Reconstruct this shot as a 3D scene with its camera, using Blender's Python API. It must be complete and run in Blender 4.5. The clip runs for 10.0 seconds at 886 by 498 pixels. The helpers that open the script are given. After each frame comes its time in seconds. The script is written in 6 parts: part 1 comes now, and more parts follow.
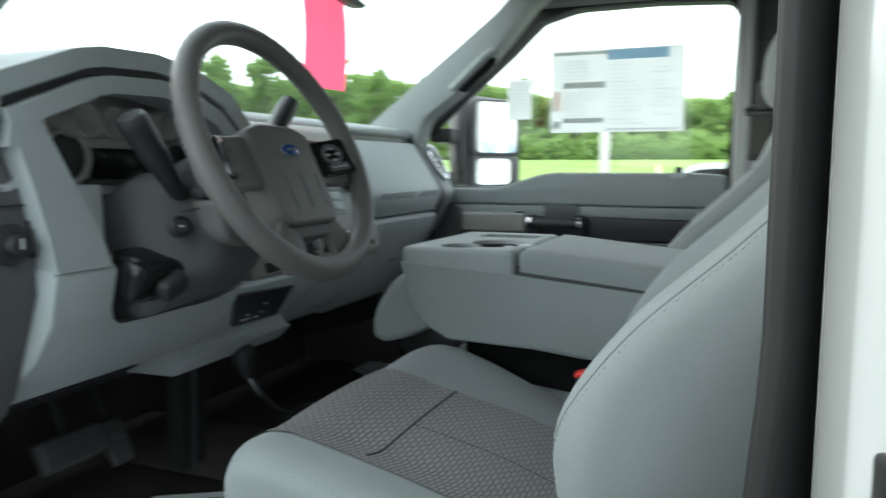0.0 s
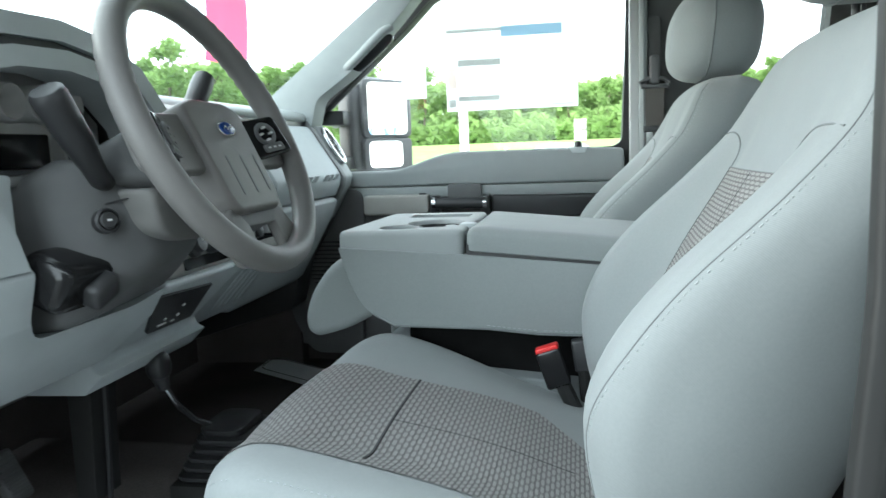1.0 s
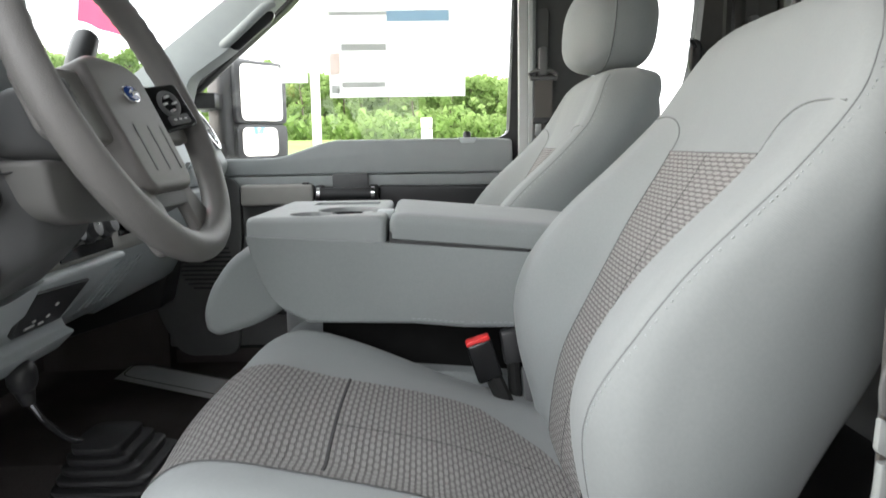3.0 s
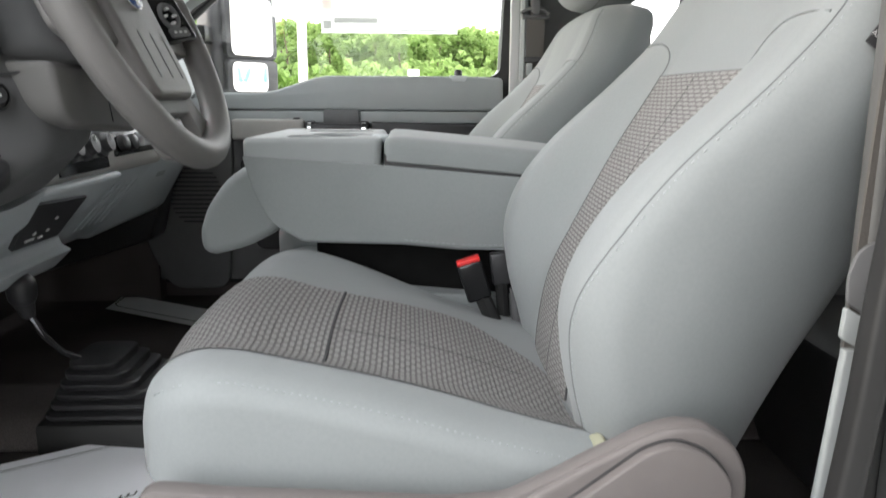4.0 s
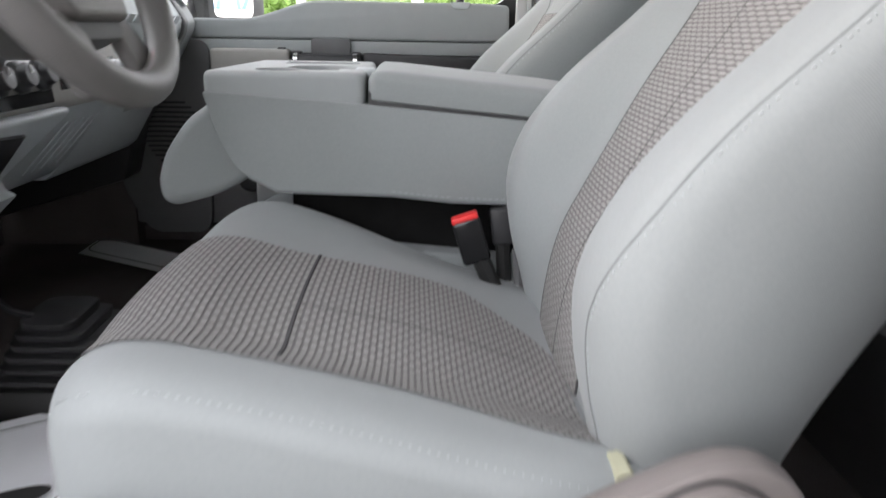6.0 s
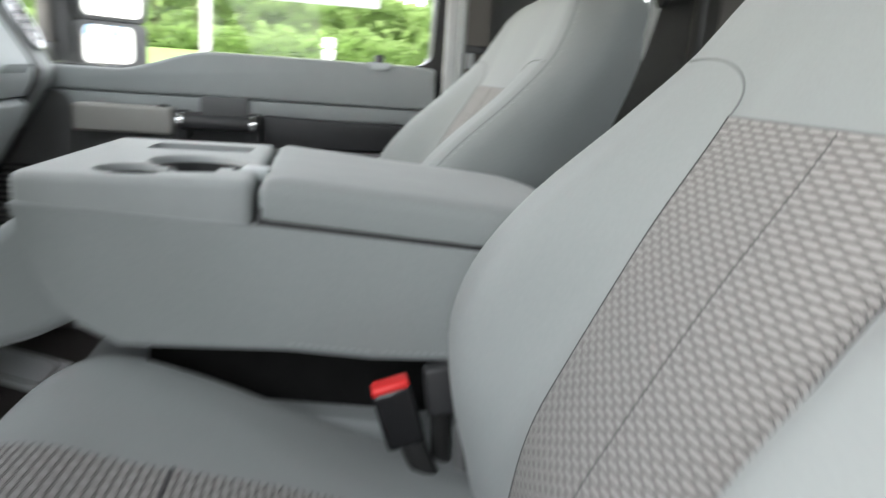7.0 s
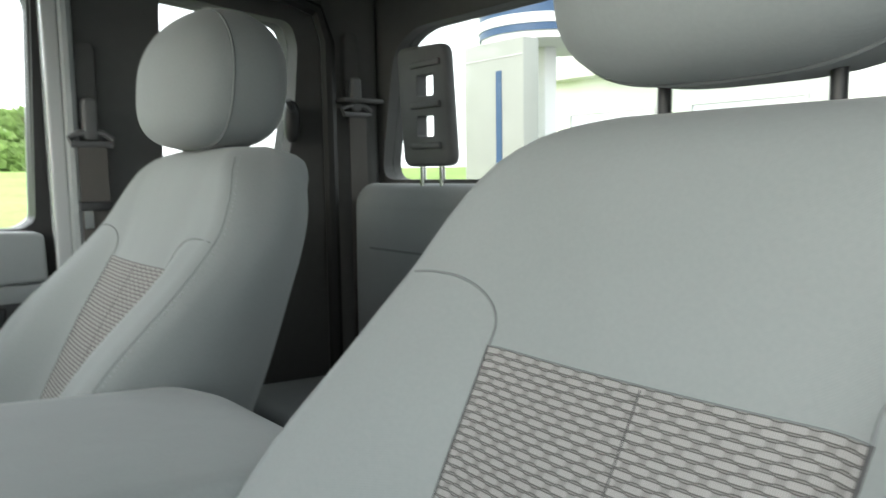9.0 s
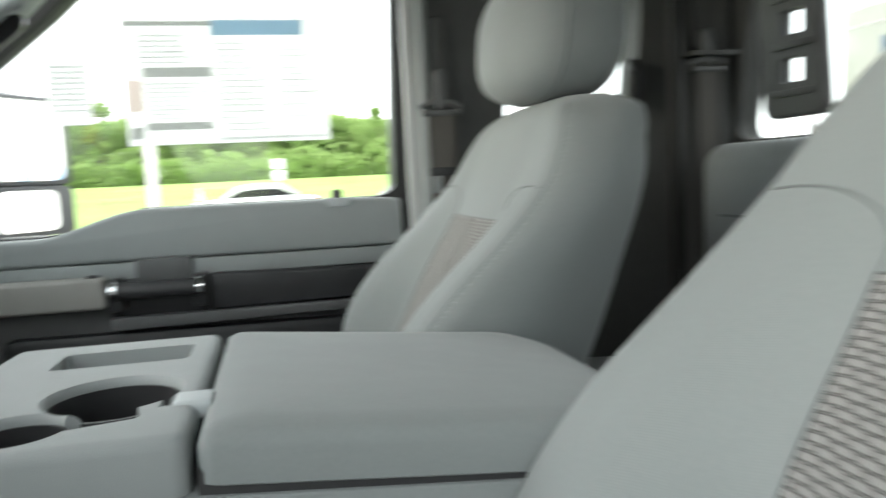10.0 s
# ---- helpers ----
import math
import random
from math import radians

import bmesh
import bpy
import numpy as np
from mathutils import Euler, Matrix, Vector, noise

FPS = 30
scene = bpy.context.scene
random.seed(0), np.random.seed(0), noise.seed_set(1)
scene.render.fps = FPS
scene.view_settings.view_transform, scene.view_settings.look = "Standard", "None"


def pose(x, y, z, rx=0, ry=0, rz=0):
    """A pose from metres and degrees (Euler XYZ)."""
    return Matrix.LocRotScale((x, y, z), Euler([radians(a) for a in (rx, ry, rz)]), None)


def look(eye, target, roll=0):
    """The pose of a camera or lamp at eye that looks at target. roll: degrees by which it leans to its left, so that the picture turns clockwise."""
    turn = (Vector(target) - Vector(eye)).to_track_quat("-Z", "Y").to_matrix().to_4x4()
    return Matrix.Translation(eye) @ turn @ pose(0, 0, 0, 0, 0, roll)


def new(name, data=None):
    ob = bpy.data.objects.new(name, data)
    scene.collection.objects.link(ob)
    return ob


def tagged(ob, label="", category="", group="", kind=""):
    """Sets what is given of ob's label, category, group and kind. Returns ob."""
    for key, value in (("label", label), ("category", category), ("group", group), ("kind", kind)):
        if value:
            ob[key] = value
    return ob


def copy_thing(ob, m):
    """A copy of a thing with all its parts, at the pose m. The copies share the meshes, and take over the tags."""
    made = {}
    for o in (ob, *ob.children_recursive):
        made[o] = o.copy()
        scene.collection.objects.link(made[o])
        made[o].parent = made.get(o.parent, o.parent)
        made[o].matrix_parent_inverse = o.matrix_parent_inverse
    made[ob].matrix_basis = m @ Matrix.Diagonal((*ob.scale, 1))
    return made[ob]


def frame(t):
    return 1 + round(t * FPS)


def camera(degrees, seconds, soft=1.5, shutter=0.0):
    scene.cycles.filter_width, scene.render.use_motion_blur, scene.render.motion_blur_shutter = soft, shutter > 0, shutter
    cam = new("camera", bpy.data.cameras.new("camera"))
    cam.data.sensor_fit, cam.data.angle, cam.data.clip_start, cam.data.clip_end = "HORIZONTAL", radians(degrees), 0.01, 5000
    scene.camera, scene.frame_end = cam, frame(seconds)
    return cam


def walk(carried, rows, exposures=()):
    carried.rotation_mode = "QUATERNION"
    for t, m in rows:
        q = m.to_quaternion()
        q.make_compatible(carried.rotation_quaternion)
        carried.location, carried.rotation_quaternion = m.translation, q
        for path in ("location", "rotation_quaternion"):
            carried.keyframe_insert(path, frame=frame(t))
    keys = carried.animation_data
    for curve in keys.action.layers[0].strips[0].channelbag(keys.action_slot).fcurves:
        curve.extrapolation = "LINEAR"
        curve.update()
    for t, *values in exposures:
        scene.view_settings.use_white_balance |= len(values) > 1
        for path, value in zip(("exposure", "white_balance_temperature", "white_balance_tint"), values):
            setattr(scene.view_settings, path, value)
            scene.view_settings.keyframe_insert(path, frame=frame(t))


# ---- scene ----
cam = camera(62.2, 10.0, soft=1.4, shutter=0.6)
METRES, EYE, TILT, LEAN, TURN = 1.357, 1.45, -6.5, 0.0, 22.0
ROWS = [
    (0.0, 0.0, 0.0, 0.0, 0.0, 0.0, -0.0),
    (0.3, -0.0503, 0.0194, -0.0012, -6.56, -0.20, 1.22),
    (0.5, -0.0707, 0.0263, -0.0014, -7.11, -0.05, 2.0),
    (1.0, -0.1011, 0.0566, -0.0051, -11.29, -1.27, 3.44),
    (1.2, -0.1056, 0.0820, -0.0012, -12.38, -1.52, 2.85),
    (1.5, -0.0967, 0.1451, 0.0136, -13.78, 0.2, 2.34),
    (2.0, -0.1126, 0.1715, 0.0197, -17.97, 1.81, 2.34),
    (2.5, -0.145, 0.157, 0.0043, -22.41, -0.02, 4.28),
    (4.0, -0.1884, 0.1154, -0.0454, -24.5, -5.73, 2.38),
    (4.5, -0.1913, 0.1364, -0.0738, -24.29, -8.1, 1.35),
    (5.0, -0.1962, 0.1424, -0.092, -24.3, -11.22, 2.12),
    (6.5, -0.0903, 0.2906, -0.006, -24.64, -9.68, 0.99),
    (7.0, -0.0578, 0.3984, 0.0205, -31.2, -7.85, -0.58),
    (7.3, -0.0679, 0.4587, 0.0466, -40.59, -7.25, 0.30),
    (7.5, -0.068, 0.4772, 0.0459, -45.25, -6.8, 1.35),
    (8.0, -0.0696, 0.4927, 0.0496, -55.65, -6.68, 2.9),
    (8.5, -0.0576, 0.4931, 0.0843, -62.39, -5.94, 3.35),
    (9.0, -0.0414, 0.5057, 0.1117, -61.2, -2.94, 6.56),
    (9.5, -0.0488, 0.5125, 0.104, -52.84, -0.39, 7.68),
    (9.8, -0.0277, 0.5165, 0.0793, -42.26, -0.81, 7.80),
    (10.0, 0.002, 0.5355, 0.0684, -34.44, -0.24, 6.41),
]
EXPOSURES = [(0.0, 0.95, 6050, -1), (0.3, 1.4, 6050, -1), (1.0, 1.75, 5900, 0), (1.5, 1.77, 5980, 0), (2.0, 1.7, 6250, 0), (2.5, 1.55, 6500, 9), (4.0, 1.66, 6650, 12), (4.5, 1.62, 6600, 14), (5.0, 1.7, 6650, 17), (6.5, 1.72, 6550, 14), (7.0, 1.66, 6500, 10), (8.0, 1.48, 6380, 6), (8.5, 1.52, 6380, 6), (9.0, 1.28, 6400, 5), (10.0, 1.38, 6520, 5)]
walk(cam, [(t, pose(0, 0, EYE, TILT, LEAN, TURN) @ pose(METRES * x, METRES * y, METRES * z, 90 + pitch, roll, yaw)) for t, x, y, z, yaw, pitch, roll in ROWS], EXPOSURES)

# ---- world, sun ----
SUN_ELEVATION, SUN_ROTATION = radians(20), radians(262)
world = bpy.data.worlds.new("overcast_sky")
scene.world = world
world.use_nodes = True
wn, wl = world.node_tree.nodes, world.node_tree.links
sky = wn.new("ShaderNodeTexSky")
sky.sky_type, sky.sun_disc = "NISHITA", False
sky.sun_elevation, sky.sun_rotation = SUN_ELEVATION, SUN_ROTATION
sky.dust_density, sky.air_density = 3.0, 1.0
cloud = wn.new("ShaderNodeMixRGB")
cloud.blend_type = "MIX"
cloud.inputs[0].default_value = 0.8
cloud.inputs[2].default_value = (9.5, 9.8, 10.0, 1)
wl.new(sky.outputs[0], cloud.inputs[1])
wl.new(cloud.outputs[0], wn["Background"].inputs[0])
wn["Background"].inputs[1].default_value = 0.2
sun = new("sun", bpy.data.lights.new("sun", "SUN"))
sun.data.energy, sun.data.angle, sun.data.color = 0.6, radians(45), (1.0, 0.98, 0.95)
sun.matrix_world = look((-10, -1.4, 3.7), (0, 0, 0))
from mathutils.bvhtree import BVHTree

# ---- mesh helpers ----
def herm(x, xs, ys):
    """Smooth curve through the points (xs rising)."""
    xs, ys = list(xs), list(ys)
    if x <= xs[0]:
        return ys[0]
    if x >= xs[-1]:
        return ys[-1]
    i = max(k for k in range(len(xs) - 1) if xs[k] <= x)
    def slope(k):
        if k <= 0:
            return (ys[1] - ys[0]) / (xs[1] - xs[0])
        if k >= len(xs) - 1:
            return (ys[-1] - ys[-2]) / (xs[-1] - xs[-2])
        a, b = (ys[k] - ys[k - 1]) / (xs[k] - xs[k - 1]), (ys[k + 1] - ys[k]) / (xs[k + 1] - xs[k])
        return 0.0 if a * b < 0 else 0.5 * (a + b)
    h = xs[i + 1] - xs[i]
    t = (x - xs[i]) / h
    return ((2 * t**3 - 3 * t**2 + 1) * ys[i] + (t**3 - 2 * t**2 + t) * h * slope(i)
            + (-2 * t**3 + 3 * t**2) * ys[i + 1] + (t**3 - t**2) * h * slope(i + 1))


def smooth01(t):
    t = min(max(t, 0.0), 1.0)
    return t * t * (3 - 2 * t)


def whole(ob):
    """The pose of an object from its own tree."""
    if ob is None:
        return Matrix()
    return whole(ob.parent) @ (ob.matrix_parent_inverse @ ob.matrix_basis if ob.parent else ob.matrix_basis)


def place(ob, parent):
    ob.parent = parent
    ob.matrix_parent_inverse = whole(parent).inverted()
    return ob


def part(name, bm, material, parent=None, label="", sharp=38, kind=""):
    """One mesh object out of a bmesh in world coordinates."""
    bmesh.ops.remove_doubles(bm, verts=bm.verts, dist=1e-6)
    bmesh.ops.recalc_face_normals(bm, faces=bm.faces)
    for f in bm.faces:
        f.smooth = True
    lim = radians(sharp)
    for e in bm.edges:
        if len(e.link_faces) == 2:
            e.smooth = e.calc_face_angle(0) < lim
    me = bpy.data.meshes.new(name)
    bm.to_mesh(me)
    bm.free()
    for m in (material if isinstance(material, (list, tuple)) else [material]):
        me.materials.append(m)
    ob = new(name, me)
    if parent is not None:
        place(ob, parent)
    if label or kind:
        tagged(ob, label=label, kind=kind)
    return ob


def thing(name, at, label, category, group="", kind=""):
    ob = new(name)
    ob.empty_display_size = 0.05
    ob.matrix_basis = Matrix.Translation(at)
    return tagged(ob, label, category, group, kind)


def bevel(bm, w, seg=2, ang=30):
    if w > 0:
        es = [e for e in bm.edges if len(e.link_faces) == 2 and e.calc_face_angle(0) > radians(ang)]
        if es:
            bmesh.ops.bevel(bm, geom=es, offset=w, segments=seg, profile=0.5, affect="EDGES", clamp_overlap=True)
    return bm


def box(x0, x1, y0, y1, z0, z1, bev=0.0, seg=2):
    bm = bmesh.new()
    bmesh.ops.create_cube(bm, size=1.0)
    bmesh.ops.scale(bm, vec=(x1 - x0, y1 - y0, z1 - z0), verts=bm.verts)
    bmesh.ops.translate(bm, vec=((x0 + x1) / 2, (y0 + y1) / 2, (z0 + z1) / 2), verts=bm.verts)
    return bevel(bm, bev, seg)


def rounded(pts, r, n=5):
    """A polygon with its corners rounded."""
    out, m = [], len(pts)
    for i in range(m):
        p, a, b = Vector(pts[i]), Vector(pts[i - 1]), Vector(pts[(i + 1) % m])
        rr = r[i] if isinstance(r, (list, tuple)) else r
        d = min(rr, (a - p).length * 0.45, (b - p).length * 0.45)
        q0, q1 = p + (a - p).normalized() * d, p + (b - p).normalized() * d
        for k in range(n + 1):
            t = k / n
            out.append(tuple((1 - t) ** 2 * q0 + 2 * t * (1 - t) * p + t * t * q1))
    return out


def prism(pts, axis, a, b, bev=0.0, seg=2):
    """A polygon pushed from a to b: 'y' takes (x, z), 'x' takes (y, z), 'z' takes (x, y)."""
    bm = bmesh.new()
    def at(p, v):
        return {"y": (p[0], v, p[1]), "x": (v, p[0], p[1]), "z": (p[0], p[1], v)}[axis]
    lo = [bm.verts.new(at(p, a)) for p in pts]
    hi = [bm.verts.new(at(p, b)) for p in pts]
    bm.faces.new(lo)
    bm.faces.new(hi[::-1])
    for i in range(len(pts)):
        j = (i + 1) % len(pts)
        bm.faces.new((lo[i], lo[j], hi[j], hi[i]))
    bmesh.ops.recalc_face_normals(bm, faces=bm.faces)
    return bevel(bm, bev, seg, 40)


def loft(rings, cap=True, closed=True):
    bm = bmesh.new()
    rows = [[bm.verts.new(p) for p in r] for r in rings]
    n = len(rings[0])
    for a, b in zip(rows, rows[1:]):
        for i in range(n if closed else n - 1):
            j = (i + 1) % n
            bm.faces.new((a[i], a[j], b[j], b[i]))
    if cap and closed:
        for r in (rows[0], rows[-1]):
            try:
                bm.faces.new(r)
            except ValueError:
                pass
    return bm


def tube(path, r, n=8, closed=False, cap=True):
    """A round bar along a path; r may be a list."""
    pts = [Vector(p) for p in path]
    m = len(pts)
    rings, side = [], None
    for i, p in enumerate(pts):
        if closed:
            d = pts[(i + 1) % m] - pts[i - 1]
        else:
            d = pts[min(i + 1, m - 1)] - pts[max(i - 1, 0)]
        d.normalize()
        if side is None:
            side = d.orthogonal().normalized()
        side = (side - d * side.dot(d)).normalized()
        up = d.cross(side)
        rr = r[i] if isinstance(r, (list, tuple)) else r
        rings.append([tuple(p + rr * (math.cos(a) * side + math.sin(a) * up)) for a in [2 * math.pi * k / n for k in range(n)]])
    if closed:
        rings.append(rings[0])
    return loft(rings, cap and not closed)


def lathe(profile, m, n=28):
    """Revolves (radius, height) pairs about the z axis of the pose m."""
    return_rings = []
    for r, h in profile:
        return_rings.append([tuple(m @ Vector((r * math.cos(2 * math.pi * k / n), r * math.sin(2 * math.pi * k / n), h))) for k in range(n)])
    return loft(return_rings)


def blob(c, a, e1=0.6, e2=0.6, nu=28, nv=18, warp=None):
    """A superellipsoid with half sizes a."""
    def sp(v, e):
        return math.copysign(abs(v) ** e, v)
    rings = []
    for i in range(nv + 1):
        v = -math.pi / 2 + math.pi * i / nv
        v = min(max(v, -math.pi / 2 + 0.02), math.pi / 2 - 0.02)
        ring = []
        for k in range(nu):
            u = 2 * math.pi * k / nu
            p = Vector((a[0] * sp(math.cos(v), e1) * sp(math.cos(u), e2), a[1] * sp(math.cos(v), e1) * sp(math.sin(u), e2), a[2] * sp(math.sin(v), e1)))
            if warp:
                p = Vector(warp(p))
            ring.append(tuple(p + Vector(c)))
        rings.append(ring)
    return loft(rings)


def join(*bms):
    out = bmesh.new()
    for b in bms:
        me = bpy.data.meshes.new("tmp")
        b.to_mesh(me)
        b.free()
        out.from_mesh(me)
        bpy.data.meshes.remove(me)
    return out


def cut(bm, *cutters):
    """The first solid less the others."""
    def ob_of(b):
        bmesh.ops.recalc_face_normals(b, faces=b.faces)
        me = bpy.data.meshes.new("tmp")
        b.to_mesh(me)
        b.free()
        return new("tmp", me)
    base, tools = ob_of(bm), [ob_of(c) for c in cutters]
    for t in tools:
        md = base.modifiers.new("cut", "BOOLEAN")
        md.operation, md.object, md.solver = "DIFFERENCE", t, "EXACT"
    dg = bpy.context.evaluated_depsgraph_get()
    me = bpy.data.meshes.new_from_object(base.evaluated_get(dg))
    out = bmesh.new()
    out.from_mesh(me)
    for o in [base, *tools]:
        d = o.data
        bpy.data.objects.remove(o)
        bpy.data.meshes.remove(d)
    bpy.data.meshes.remove(me)
    return out


def turned(bm, m):
    bmesh.ops.transform(bm, matrix=m, verts=bm.verts)
    return bm


# ---- materials ----
def material(name, color, rough=0.6, metal=0.0, spec=0.4, var=0.06, scale=40.0, bump=0.0, bscale=900.0, coarse=4.0, sheen=0.0, coat=0.0):
    """A surface with colour variation at two scales and fine relief."""
    m = bpy.data.materials.new(name)
    m.use_nodes = True
    n, l = m.node_tree.nodes, m.node_tree.links
    b = n["Principled BSDF"]
    b.inputs["Roughness"].default_value, b.inputs["Metallic"].default_value = rough, metal
    b.inputs["Specular IOR Level"].default_value = spec
    b.inputs["Sheen Weight"].default_value, b.inputs["Coat Weight"].default_value = sheen, coat
    tc = n.new("ShaderNodeTexCoord")
    n1, n2 = n.new("ShaderNodeTexNoise"), n.new("ShaderNodeTexNoise")
    n1.inputs["Scale"].default_value, n2.inputs["Scale"].default_value = scale, coarse
    n1.inputs["Detail"].default_value = n2.inputs["Detail"].default_value = 3
    for t in (n1, n2):
        l.new(tc.outputs["Object"], t.inputs["Vector"])
    add = n.new("ShaderNodeMath")
    add.operation = "ADD"
    l.new(n1.outputs["Fac"], add.inputs[0])
    l.new(n2.outputs["Fac"], add.inputs[1])
    ramp = n.new("ShaderNodeMapRange")
    ramp.inputs[1].default_value, ramp.inputs[2].default_value = 0.6, 1.4
    ramp.inputs[3].default_value, ramp.inputs[4].default_value = 1 - var, 1 + var
    l.new(add.outputs[0], ramp.inputs[0])
    mul = n.new("ShaderNodeVectorMath")
    mul.operation = "SCALE"
    mul.inputs[0].default_value = color
    l.new(ramp.outputs[0], mul.inputs["Scale"])
    l.new(mul.outputs[0], b.inputs["Base Color"])
    if bump:
        nb = n.new("ShaderNodeTexNoise")
        nb.inputs["Scale"].default_value, nb.inputs["Detail"].default_value = bscale, 2
        l.new(tc.outputs["Object"], nb.inputs["Vector"])
        bp = n.new("ShaderNodeBump")
        bp.inputs["Strength"].default_value, bp.inputs["Distance"].default_value = bump, 0.001
        l.new(nb.outputs["Fac"], bp.inputs["Height"])
        l.new(bp.outputs[0], b.inputs["Normal"])
    return m


def cloth(name, color, rib=240.0):
    """Plain ribbed seat cloth."""
    m = material(name, color, rough=0.75, spec=0.25, var=0.05, scale=300, coarse=7, sheen=0.15)
    n, l = m.node_tree.nodes, m.node_tree.links
    tc = n.new("ShaderNodeTexCoord")
    w = n.new("ShaderNodeTexWave")
    w.wave_type, w.bands_direction = "BANDS", "DIAGONAL"
    w.inputs["Scale"].default_value, w.inputs["Distortion"].default_value = rib, 0.6
    w.inputs["Detail Scale"].default_value = 3
    nz = n.new("ShaderNodeTexNoise")
    nz.inputs["Scale"].default_value = 9
    l.new(tc.outputs["Object"], w.inputs["Vector"])
    l.new(tc.outputs["Object"], nz.inputs["Vector"])
    b1, b2 = n.new("ShaderNodeBump"), n.new("ShaderNodeBump")
    b1.inputs["Strength"].default_value, b1.inputs["Distance"].default_value = 0.10, 0.0005
    b2.inputs["Strength"].default_value, b2.inputs["Distance"].default_value = 0.25, 0.012
    l.new(w.outputs["Fac"], b1.inputs["Height"])
    l.new(nz.outputs["Fac"], b2.inputs["Height"])
    l.new(b2.outputs[0], b1.inputs["Normal"])
    l.new(b1.outputs[0], n["Principled BSDF"].inputs["Normal"])
    return m


def woven(name, turn=0.0):
    """Light dashes in staggered rows over a dark ground, laid out in metres on the map 'weave'."""
    m = bpy.data.materials.new(name)
    m.use_nodes = True
    n, l = m.node_tree.nodes, m.node_tree.links
    b = n["Principled BSDF"]
    b.inputs["Roughness"].default_value, b.inputs["Specular IOR Level"].default_value = 0.85, 0.2
    uv = n.new("ShaderNodeUVMap")
    uv.uv_map = "weave"
    mp = n.new("ShaderNodeMapping")
    mp.inputs["Rotation"].default_value = (0, 0, turn)
    l.new(uv.outputs[0], mp.inputs["Vector"])
    def calc(op, x, y=None, clamp=False):
        k = n.new("ShaderNodeMath")
        k.operation, k.use_clamp = op, clamp
        for i, q in enumerate((x, y)):
            if q is None:
                continue
            if isinstance(q, (int, float)):
                k.inputs[i].default_value = q
            else:
                l.new(q, k.inputs[i])
        return k.outputs[0]
    def ramp(x, lo, hi):
        k = n.new("ShaderNodeMapRange")
        k.interpolation_type = "SMOOTHSTEP"
        k.inputs[1].default_value, k.inputs[2].default_value = lo, hi
        l.new(x, k.inputs[0])
        return k.outputs[0]
    sep = n.new("ShaderNodeSeparateXYZ")
    l.new(mp.outputs[0], sep.inputs[0])
    # rows of lens-shaped dashes; each dash is edged by a dark thread that bows round it
    rowv = calc("DIVIDE", sep.outputs[1], 0.0053)
    inrow = calc("ABSOLUTE", calc("SUBTRACT", calc("FRACT", rowv), 0.5))
    along = calc("FRACT", calc("ADD", calc("DIVIDE", sep.outputs[0], 0.0176), calc("MULTIPLY", calc("FLOOR", rowv), 0.5)))
    off = calc("ABSOLUTE", calc("SUBTRACT", along, 0.5))
    dash = calc("SUBTRACT", 1.0, ramp(off, 0.27, 0.40))
    half = calc("ADD", 0.31, calc("MULTIPLY", dash, 0.11))
    edge = calc("ABSOLUTE", calc("SUBTRACT", inrow, half))
    line = calc("SUBTRACT", 1.0, ramp(edge, 0.02, 0.11))
    inside = calc("SUBTRACT", 1.0, ramp(calc("SUBTRACT", inrow, half), -0.04, 0.04))
    lit = calc("MULTIPLY", dash, inside)
    mixa, mixb = n.new("ShaderNodeMixRGB"), n.new("ShaderNodeMixRGB")
    mixa.inputs[1].default_value, mixa.inputs[2].default_value = (0.240, 0.234, 0.229, 1), (0.318, 0.310, 0.304, 1)
    mixb.inputs[2].default_value = (0.085, 0.080, 0.079, 1)
    l.new(lit, mixa.inputs[0])
    l.new(calc("MULTIPLY", line, 0.78), mixb.inputs[0])
    l.new(mixa.outputs[0], mixb.inputs[1])
    height = calc("SUBTRACT", inside, line)
    # fine yarn across the dashes
    w = n.new("ShaderNodeTexWave")
    w.bands_direction = "X"
    w.inputs["Scale"].default_value = 260
    w.inputs["Distortion"].default_value = 0.4
    l.new(mp.outputs[0], w.inputs["Vector"])
    mr = n.new("ShaderNodeMapRange")
    mr.inputs[3].default_value, mr.inputs[4].default_value = 0.78, 1.08
    l.new(w.outputs["Fac"], mr.inputs[0])
    sc = n.new("ShaderNodeVectorMath")
    sc.operation = "SCALE"
    l.new(mixb.outputs[0], sc.inputs[0])
    l.new(mr.outputs[0], sc.inputs["Scale"])
    l.new(sc.outputs[0], b.inputs["Base Color"])
    bp = n.new("ShaderNodeBump")
    bp.inputs["Strength"].default_value, bp.inputs["Distance"].default_value = 0.5, 0.0012
    l.new(height, bp.inputs["Height"])
    l.new(bp.outputs[0], b.inputs["Normal"])
    return m


